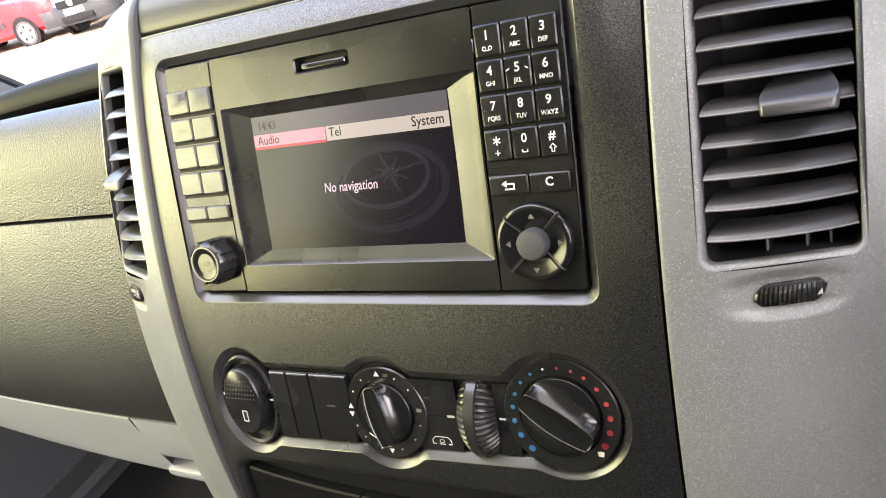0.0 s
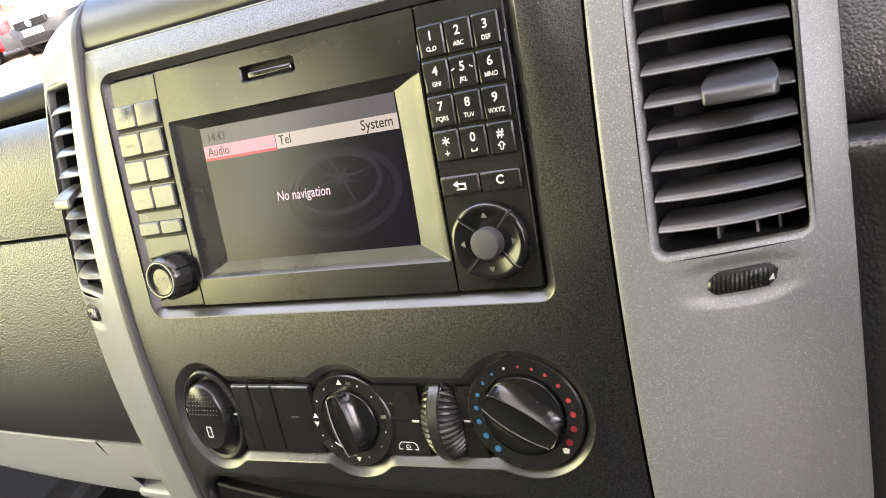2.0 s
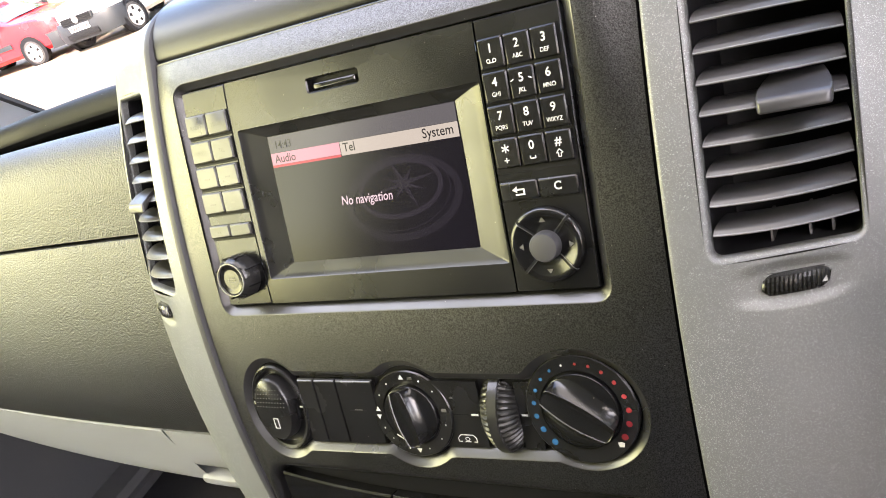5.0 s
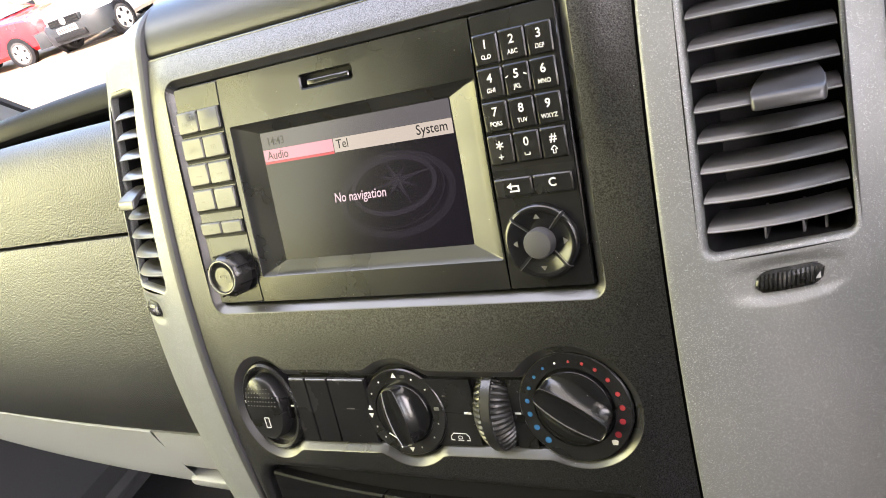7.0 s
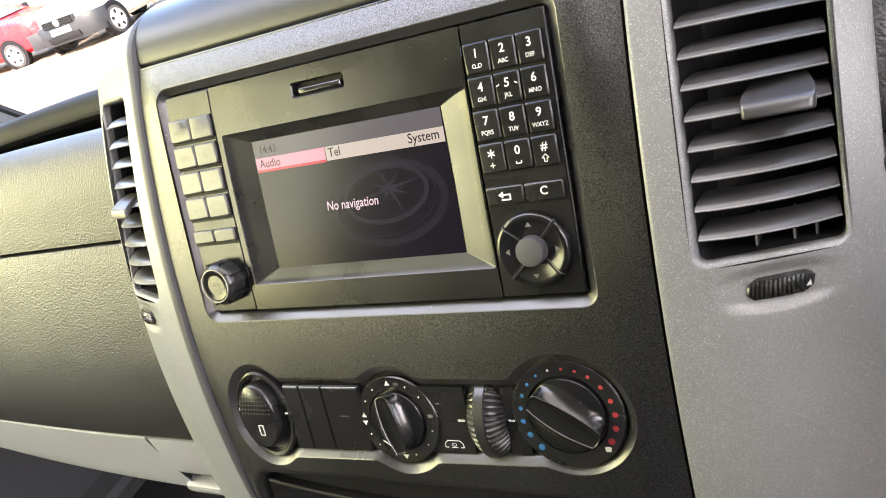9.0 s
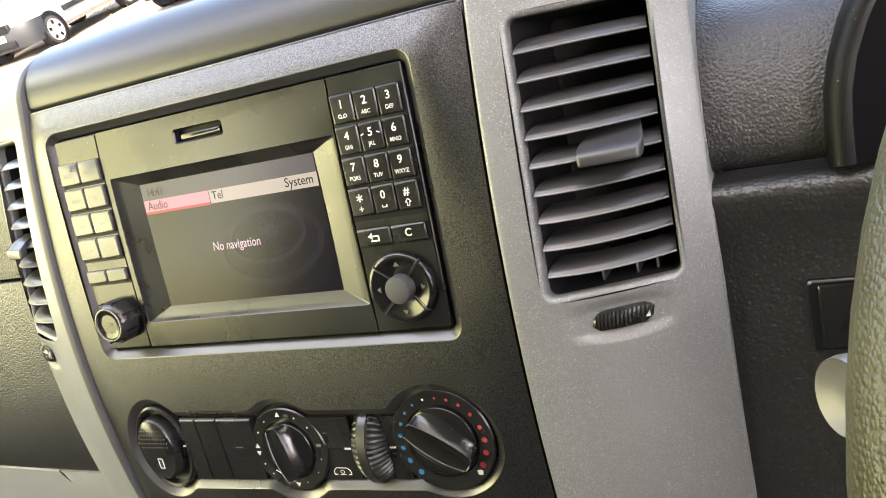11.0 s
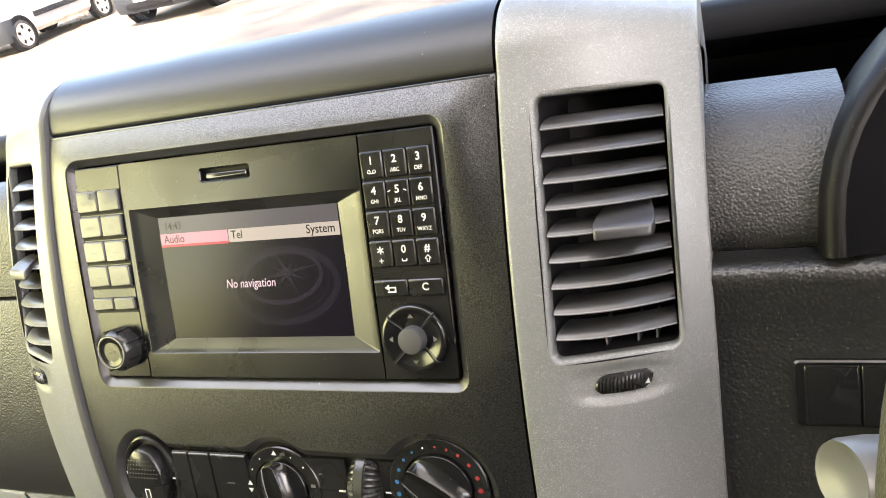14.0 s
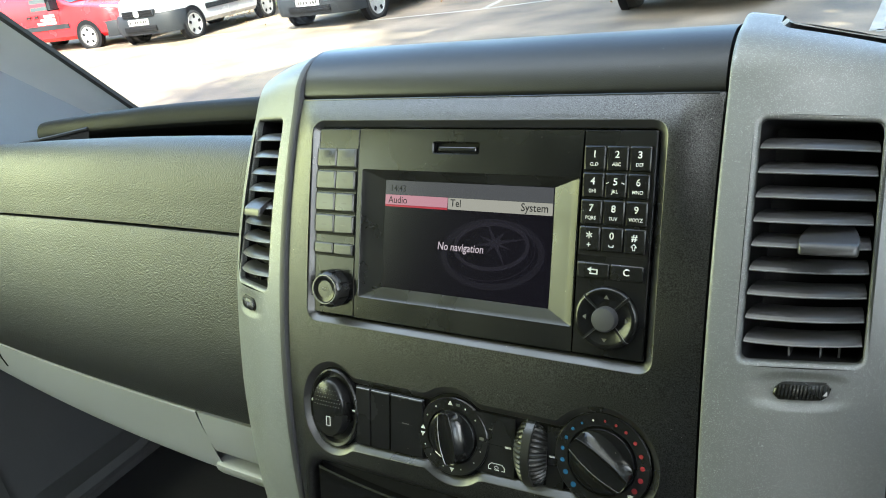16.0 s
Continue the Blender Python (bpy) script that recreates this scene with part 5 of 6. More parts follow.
def tube(path_pts, radius_x, radius_n, nrm, n=20, closed=False):
    bm = bmesh.new()
    rings = []
    m = len(path_pts)
    for i, p in enumerate(path_pts):
        a = path_pts[(i - 1) % m] if closed or i else p
        b = path_pts[(i + 1) % m] if closed or i < m - 1 else p
        t = (b - a).normalized()
        side = t.cross(nrm).normalized()
        up = side.cross(t).normalized()
        rings.append([p + side * radius_x * math.cos(2 * math.pi * k / n) + up * radius_n * math.sin(2 * math.pi * k / n) for k in range(n)])
    if closed:
        rings.append(rings[0])
    loft(bm, rings, not closed, not closed)
    bmesh.ops.remove_doubles(bm, verts=bm.verts, dist=1e-6)
    return bm


rim_pts = [WC + Vector((-1, 0, 0)) * 0.178 * math.cos(2 * math.pi * i / 96) + WU * 0.178 * math.sin(2 * math.pi * i / 96) for i in range(96)]
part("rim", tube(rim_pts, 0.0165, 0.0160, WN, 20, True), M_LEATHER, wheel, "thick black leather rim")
part("hub", turned([(0.075, -0.05), (0.078, -0.01), (0.06, 0.012), (0.02, 0.018)], WC - WN * 0.02, axis=WN, n=40), M_HOOD, wheel)
for a in (18, 162, 270):
    d = Vector((math.cos(radians(a)), 0, 0)) + WU * math.sin(radians(a))
    part("spoke", tube([WC - WN * 0.02 + d * 0.06, WC - WN * 0.016 + d * 0.11, WC + d * 0.172], 0.016, 0.007, WN, 12), M_HOOD, wheel)

stalk = thing("column_stalk", (0.33, -0.06, -0.02), "pale grey column stalk with a dished round end", "stalk")
part("arm", tube([Vector((0.50, -0.03, -0.05)), Vector((0.42, -0.045, -0.03)), Vector((0.345, -0.062, -0.004))], 0.006, 0.006, Vector((0, 0, 1)), 14), M_STALK, stalk)
ax = Vector((-0.80, -0.55, 0.1))
part("end_knob", turned([(0.006, -0.020), (0.0092, -0.012), (0.0101, -0.004), (0.0101, 0.004), (0.0095, 0.0062), (0.0085, 0.0058), (0.0060, 0.0042), (0.0005, 0.0036)], (0.3275, -0.068, 0.001), axis=ax, n=40), M_STALK, stalk, "round dished end")

switch = thing("dash_switch", (0.335, 0.045, -0.03), "black gloss rectangular dash switch", "switch")
RS = lambda x, z, off: Vector((x, 0.0415 + off, z))
bm = bmesh.new()
o, i2 = rr(0.3175, 0.3620, -0.0315, -0.0040, 0.0015, 3), rr(0.3182, 0.3612, -0.0308, -0.0047, 0.0015, 3)
loft(bm, [[RS(x, z, 0.004) for x, z in o], [RS(x, z, -0.0022) for x, z in o], [RS(x, z, -0.0030) for x, z in i2]])
part("surround", bm, M_GLOSS, switch)
for x0, x1 in ((0.3212, 0.3408), (0.3414, 0.3608)):
    bm = bmesh.new()
    o, i2 = rr(x0, x1, -0.0302, -0.0053, 0.001, 3), rr(x0 + 0.0006, x1 - 0.0006, -0.0296, -0.0062, 0.001, 3)
    loft(bm, [[RS(x, z, -0.002) for x, z in o], [RS(x, z, -0.0042) for x, z in o], [RS(x, z, -0.0048) for x, z in i2]])
    part("rocker", bm, M_GLOSS, switch)

bino = thing("instrument_binnacle", (0.52, 0.08, 0.04), "black instrument binnacle with round gauges behind the wheel", "instrument cluster")
bm = bmesh.new()
def hoodring(g, y):
    pts = [(0.514 - 0.181 - g, 0.0378)]
    for i in range(33):
        a = math.pi * (1 - i / 32)
        pts.append((0.514 + (0.181 + g) * math.cos(a), 0.052 + (0.118 + g) * math.sin(a)))
    pts.append((0.514 + 0.181 + g, 0.0378))
    return [Vector((x, y + 0.004 + 0.2 * max(0, z - 0.06) + 0.5 * max(0, z - 0.105), z)) for x, z in pts]
loft(bm, [hoodring(0.004, 0.085), hoodring(0.004, 0.036), hoodring(0.0028, 0.0315), hoodring(0.0005, 0.0295), hoodring(-0.0025, 0.0292), hoodring(-0.0045, 0.0302)], False, False, closed=False)
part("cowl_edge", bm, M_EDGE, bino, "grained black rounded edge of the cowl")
bm = bmesh.new()
loft(bm, [hoodring(-0.0044, 0.0301), hoodring(-0.010, 0.0345), hoodring(-0.022, 0.040), hoodring(-0.028, 0.056), hoodring(-0.030, 0.098)], False, False, closed=False)
part("cowl", bm, M_COWL, bino, "black curved cowl with its shade in the colour")
bm = bmesh.new()
loft(bm, [hoodring(-0.027, 0.094)], False, True, closed=False)
part("dial_plate", bm, M_DARK, bino)
for gx, gr in ((0.425, 0.058), (0.615, 0.058), (0.52, 0.030)):
    part("gauge_ring", turned([(gr, 0.0), (gr, 0.010), (gr - 0.003, 0.014), (gr - 0.006, 0.008), (gr - 0.007, 0.0)], (gx, 0.085, 0.075), n=48, cap1=False), M_GLOSS, bino, "black gauge surround")

# ---- the cab ----
CX0, CX1, YB, ZF, ZR = -0.80, 0.99, -1.25, 0.55, 1.97


def wall_with_window(x, out):
    """A door wall in the y-z plane with its window opening; out is the outward side."""
    bm = bmesh.new()
    loop = [(YB, ZF), (0.85, ZF), (0.85, 1.02), (0.45, 1.12), (-0.38, ZR), (YB, ZR)]
    win = [(-1.12, 1.16), (0.27, 1.16), (-0.30, 1.88), (-1.12, 1.88)]
    for xx in (x, x + out * 0.05):
        sheet(bm, [loop, win])
        for v in bm.verts:
            if abs(v.co.y) < 1e-9 and v.tag is False:
                v.co = Vector((xx, v.co.x, v.co.z))
                v.tag = True
    a = [bm.verts.new((x, y, z)) for y, z in win]
    b = [bm.verts.new((x + out * 0.05, y, z)) for y, z in win]
    for i in range(4):
        bm.faces.new((a[i], a[(i + 1) % 4], b[(i + 1) % 4], b[i]))
    return bm


solid("wall_left", wall_with_window(CX0, -1), M_HEADLINER, "grey lined cab door wall with a window", kind="structure")
solid("wall_right", wall_with_window(CX1, 1), M_HEADLINER, "grey lined cab door wall with a window", kind="structure")
solid("floor", box(CX0 - 0.05, CX1 + 0.05, YB, 0.81, -0.19, ZF), M_FLOOR, "black rubber cab floor", kind="structure")
solid("ceiling", box(CX0 - 0.05, CX1 + 0.05, YB, -0.33, ZR, ZR + 0.05), M_HEADLINER, "grey cab roof lining", kind="structure")
solid("wall_rear", box(CX0 - 0.05, CX1 + 0.05, YB - 0.05, YB, ZF - 0.05, ZR + 0.05), M_SEAT, "dark cloth-covered bulkhead behind the seats", kind="structure")
solid("wall_front", box(CX0 - 0.05, CX1 + 0.05, 0.81, 0.86, ZF - 0.05, 0.97), M_FLOOR, "dark bulkhead ahead of the footwell", kind="structure")
solid("door_panel_left", box(CX0 + 0.003, CX0 + 0.03, YB, 0.42, ZF, 1.06, 0.008), M_LINING, "dark grey moulded door panel", kind="structure")
solid("door_panel_right", box(CX1 - 0.03, CX1 - 0.003, YB, 0.42, ZF, 1.06, 0.008), M_LINING, "dark grey moulded door panel", kind="structure")
for y0, y1, z0, z1 in ((-0.62, 0.02, 0.60, 0.82), (0.06, 0.34, 0.60, 0.94)):
    bm = bmesh.new()
    loft(bm, [[Vector((CX0 + 0.028 + d, y, z)) for y, z in rr(y0, y1, z0, z1, 0.06, 6, g)] for d, g in ((0.0, 0.02), (0.03, 0.012), (0.05, 0.0), (0.056, -0.012), (0.050, -0.024), (0.010, -0.030))], False, True)
    solid("door_bin_left", bm, M_LINING, "dark grey moulded door bin", kind="structure")
# the passenger side windscreen pillar
lo, hi = Vector((-0.75, 0.492, 1.105)), Vector((-0.68, -0.36, 1.97))
bm = bmesh.new()
sec = ((0.0, 0.0), (-0.02, -0.005), (-0.05, -0.035), (-0.07, -0.09), (-0.08, -0.20), (-0.12, -0.20), (-0.12, 0.02), (-0.01, 0.015))
loft(bm, [[lo + (hi - lo) * f + Vector((dx, dy, 0.0)) for dx, dy in sec] for f in (-0.12, 0.0, 0.2, 0.4, 0.7, 1.0)], True, True)
solid("pillar_left", bm, M_PILLAR, "grey plastic windscreen pillar trim", kind="structure")
bm = bmesh.new()
loft(bm, [[lo + (hi - lo) * f + Vector((dx, dy, 0)) for dx, dy in ((0.003, 0.008), (0.004, 0.0), (-0.002, -0.004), (-0.004, 0.008))] for f in (-0.1, 0.3, 1.0)], True, True)
solid("trim_left", bm, M_SEAL, "black rubber windscreen seal", kind="structure")
lo2, hi2 = Vector((0.94, 0.492, 1.105)), Vector((0.87, -0.36, 1.97))
bm = bmesh.new()
loft(bm, [[lo2 + (hi2 - lo2) * f + Vector((-dx, dy, 0.0)) for dx, dy in sec] for f in (-0.12, 0.0, 0.2, 0.4, 0.7, 1.0)], True, True)
solid("pillar_right", bm, M_PILLAR, "grey plastic windscreen pillar trim", kind="structure")
bm = bmesh.new()
vs = [bm.verts.new(p) for p in ((-0.80, 0.80, 1.04), (0.99, 0.80, 1.04), (0.93, -0.36, 1.99), (-0.74, -0.36, 1.99))]
bm.faces.new(vs)
screen = solid("window_1", bm, M_GLASS, "clear slightly dusty windscreen", kind="structure")
screen.visible_shadow = False

# ---- outside: the car park lies this far below the panel's datum ----
OUT = Matrix.Translation((0, 0, -0.19))
bm = bmesh.new()
n = 24
rows = [[bm.verts.new((-400 + 800 * i / n, -400 + 800 * j / n, 0)) for i in range(n + 1)] for j in range(n + 1)]
for j in range(n):
    for i in range(n):
        bm.faces.new((rows[j][i], rows[j][i + 1], rows[j + 1][i + 1], rows[j + 1][i]))
solid("ground", bm, M_ASPHALT, "patched grey asphalt car park", kind="structure", space=OUT)

# ---- the car park ----


def stripe(x0, y0, x1, y1, w=0.12):
    """A painted line of worn, broken pieces laid on the asphalt."""
    bm = bmesh.new()
    a, b = Vector((x0, y0, 0.004)), Vector((x1, y1, 0.004))
    d = (b - a).normalized()
    s = Vector((-d.y, d.x, 0)) * w / 2
    n = max(2, int((b - a).length / 0.25))
    row = []
    for i in range(n + 1):
        p = a + (b - a) * i / n
        j = 1 + random.uniform(-0.05, 0.05)
        row.append((bm.verts.new(p + s * j), bm.verts.new(p - s * j)))
    for p, q in zip(row, row[1:]):
        bm.faces.new((p[0], q[0], q[1], p[1]))
    return solid("parking_line", bm, M_LINE, "worn white painted parking line", "road marking", kind="structure", space=OUT)


for seg in ((-15.43, 10.98, -10.76, 11.15), (-8.13, 11.32, -5.85, 11.61), (-5.85, 11.61, -3.69, 12.46), (-5.85, 11.61, -6.65, 17.59), (-10.19, 11.44, -11.1, 17.37), (0.1, 7.81, 0.37, 15.31), (0.1, 7.81, 3.84, 7.56), (0.37, 14.17, 4.06, 13.95), (-1.86, 13.03, -0.61, 13.26), (-0.61, 13.26, -0.27, 17.71)):
    stripe(*seg)


def leaf_mesh(points, size, seed, mat, tilt=1.0):
    """Many small bent leaves at the given points, one mesh."""
    rng = np.random.default_rng(seed)
    n = len(points)
    u = rng.normal(size=(n, 3))
    u /= np.linalg.norm(u, axis=1)[:, None]
    v = np.cross(u, rng.normal(size=(n, 3)))
    v /= np.linalg.norm(v, axis=1)[:, None]
    w = np.cross(u, v)
    s = size * rng.uniform(0.6, 1.3, n)[:, None]
    P = np.asarray(points)
    verts = np.stack([P - u * s, P - v * s * 0.45 + w * s * 0.12, P + u * s, P + v * s * 0.45 + w * s * 0.12], 1).reshape(-1, 3)
    faces = [(4 * i, 4 * i + 1, 4 * i + 2, 4 * i + 3) for i in range(n)]
    me = bpy.data.meshes.new("leaves")
    me.from_pydata(verts.tolist(), [], faces)
    me.materials.append(mat)
    return me


def crown_points(clumps, n, seed):
    """Points gathered in clumps, denser at each clump's skin."""
    rng = np.random.default_rng(seed)
    vol = np.array([c[3] ** 2 for c in clumps])
    pick = rng.choice(len(clumps), n, p=vol / vol.sum())
    d = rng.normal(size=(n, 3))
    d /= np.linalg.norm(d, axis=1)[:, None]
    r = rng.uniform(0.25, 1.0, n) ** 0.45
    c = np.array(clumps)
    return c[pick, :3] + d * (r * c[pick, 3])[:, None] * np.array([1, 1, 0.8])


def tree(x, y, height, spread, seed, n=5000, leaf=0.16, mat=None, label="unseen broad green leafy tree, added for light and shade", low=0.35):
    rng = random.Random(seed)
    t = thing("tree", (x, y, 0), label, "tree", "trees round the car park", space=OUT)
    bm = bmesh.new()
    top = height * 0.75
    rings = []
    for i in range(9):
        f = i / 8
        r = 0.028 * height * (1 - 0.8 * f) + 0.02
        c = Vector((x + 0.2 * math.sin(2.1 * f + seed), y + 0.2 * math.cos(1.7 * f + seed), top * f))
        rings.append([c + Vector((r * math.cos(2 * math.pi * k / 10), r * math.sin(2 * math.pi * k / 10), 0)) for k in range(10)])
    loft(bm, rings, True, True)
    part("trunk", bm, M_BARK, t)
    clumps = []
    for i in range(14):
        a, rr2 = rng.uniform(0, 6.28), spread * math.sqrt(rng.uniform(0.02, 1)) * 0.8
        z = height * rng.uniform(low, 0.95)
        clumps.append((x + rr2 * math.cos(a), y + rr2 * math.sin(a), z, spread * rng.uniform(0.22, 0.42)))
        if i < 7:
            s = Vector((x, y, z * 0.6))
            e = Vector(clumps[-1][:3])
            m = s.lerp(e, 0.5) + Vector((0, 0, 0.15 * height * 0.3))
            limb = tube([s, m, e], 0.012 * height * 0.5, 0.012 * height * 0.5, Vector((0.3, 0.2, 1)), 7)
            part("limb", limb, M_BARK, t)
    me = leaf_mesh(crown_points(clumps, n, seed), leaf, seed, mat or M_LEAF)
    part("crown", me, None, t)
    return t


def bush(x, y, r, h, seed, n=1500, mat=None):
    rng = random.Random(seed)
    b = thing("bush", (x, y, 0), "unclipped yellow-green bush beside the fence", "bush", "bushes", space=OUT)
    clumps = [(x + rng.uniform(-r, r) * 0.6, y + rng.uniform(-r, r) * 0.5, rng.uniform(0.2, 0.85) * h, r * rng.uniform(0.35, 0.6)) for _ in range(8)]
    part("leaves", leaf_mesh(crown_points(clumps, n, seed), 0.07, seed, mat or M_LEAF2), None, b)
    bm = bmesh.new()
    for i in range(5):
        e = Vector(clumps[i][:3])
        bm2 = tube([Vector((x, y, 0)), Vector((x, y, 0)).lerp(e, 0.6) + Vector((0, 0, 0.1)), e], 0.015, 0.015, Vector((0.2, 0.3, 1)), 6)
        bm = joined(bm, bm2)
    part("stems", bm, M_BARK, b)
    return b


# unseen shade trees added behind and beside the van, hedge trees on passenger side
tree(5.09, -5.66, 17.0, 5.5, 11, 9000, 0.24, low=0.58)
tree(9.65, -1.67, 17.0, 6.0, 12, 10000, 0.24, low=0.55)
tree(11.93, 5.74, 14.0, 6.0, 13, 10000, 0.24, low=0.5)
tree(1.67, -8.51, 17.5, 5.0, 16, 8000, 0.24, low=0.6)
tree(-8.59, -6.8, 7.0, 3.2, 14, 6000, 0.14, M_LEAF2, low=0.12)
tree(-10.3, -1.1, 6.5, 3.0, 15, 6000, 0.14, M_LEAF2, low=0.12)
tree(4.2, 0.2, 22.0, 6.5, 17, 20000, 0.30, low=0.6)
# trees over the fence
for i, (x, y, h, s) in enumerate(((-30.82, 19.99, 6, 3.2), (-25.69, 19.42, 5.5, 3.0), (-21.13, 19.65, 5.5, 2.8), (-17.37, 19.42, 5, 2.4), (-35.38, 17.14, 6, 3.2), (-13.72, 21.13, 6, 2.6), (-8.59, 22.27, 6.5, 3.0), (-3.46, 23.98, 7, 3.2))):
    tree(x, y, h, s, 21 + i, 4200, 0.13, M_LEAF2 if i % 2 else M_LEAF, "leafy tree hanging over the fence", low=0.25)
bush(-13.3, 15.3, 0.85, 2.4, 41, 3000)
bush(-5.85, 16.23, 0.5, 0.9, 42, 1200)
bush(-6.99, 16.45, 0.35, 0.4, 43, 600)
bush(-15.2, 16.0, 0.7, 1.5, 44, 1600)

# fence of pale boards
fence = thing("fence", (-16, 16.8, 0), "weathered pale timber board fence with horizontal boards", "fence", space=OUT)
board_me = None
FX0, FX1, BAY = -40.0, -2.0, 2.0
nb = int((FX1 - FX0) / BAY)
bm = box(-BAY / 2 + 0.005, BAY / 2 - 0.005, -0.012, 0.012, -0.135, 0.135, 0.004)
board_me = mesh_of(bm, "board", M_FENCE)
bm = box(-0.05, 0.05, -0.05, 0.05, 0, 2.0, 0.006)
post_me = mesh_of(bm, "post", M_FENCE)
for i in range(nb + 1):
    o = new("post", post_me)
    o.parent = fence
    o.location = (FX0 + BAY * i + 16, 0.06, 0)
    if i < nb:
        for k in range(7):
            o = new("board", board_me)
            o.parent = fence
            o.location = (FX0 + BAY * (i + 0.5) + 16 + random.uniform(-0.004, 0.004), random.uniform(-0.006, 0.006) - (0.012 if k % 2 else 0), 0.18 + 0.262 * k)
            o.rotation_euler = (random.uniform(-0.02, 0.06), random.uniform(-0.004, 0.004), 0)

# grass along the fence and leaf litter on the asphalt
rng = np.random.default_rng(5)
n = 9000
gx, gy = rng.uniform(-34, -2.2, n), 16.74 - np.abs(rng.normal(0, 0.28, n))
hgt = rng.uniform(0.06, 0.22, n)
lean = rng.normal(0, 0.05, (n, 2))
V = np.stack([np.stack([gx - 0.012, gy, 0 * gx], 1), np.stack([gx + 0.012, gy, 0 * gx], 1), np.stack([gx + lean[:, 0], gy + lean[:, 1], hgt], 1)], 1).reshape(-1, 3)
me = bpy.data.meshes.new("grass")
me.from_pydata(V.tolist(), [], [(3 * i, 3 * i + 1, 3 * i + 2) for i in range(n)])
me.materials.append(M_GRASS)
g_ob = new("grass", me)
g_ob.matrix_basis = OUT
tagged(g_ob, "rough green grass along the fence foot", "grass", kind="stuff")
n = 2200
lx, ly = rng.uniform(-24, -2, n), 16.57 - np.abs(rng.normal(0, 1.6, n))
pts = np.stack([lx, ly, rng.uniform(0.012, 0.03, n)], 1)
me = leaf_mesh(pts, 0.035, 6, M_LITTER)
l_ob = new("leaf_litter", me)
l_ob.matrix_basis = OUT
tagged(l_ob, "dry brown fallen leaves on the asphalt", "leaf litter", kind="stuff")


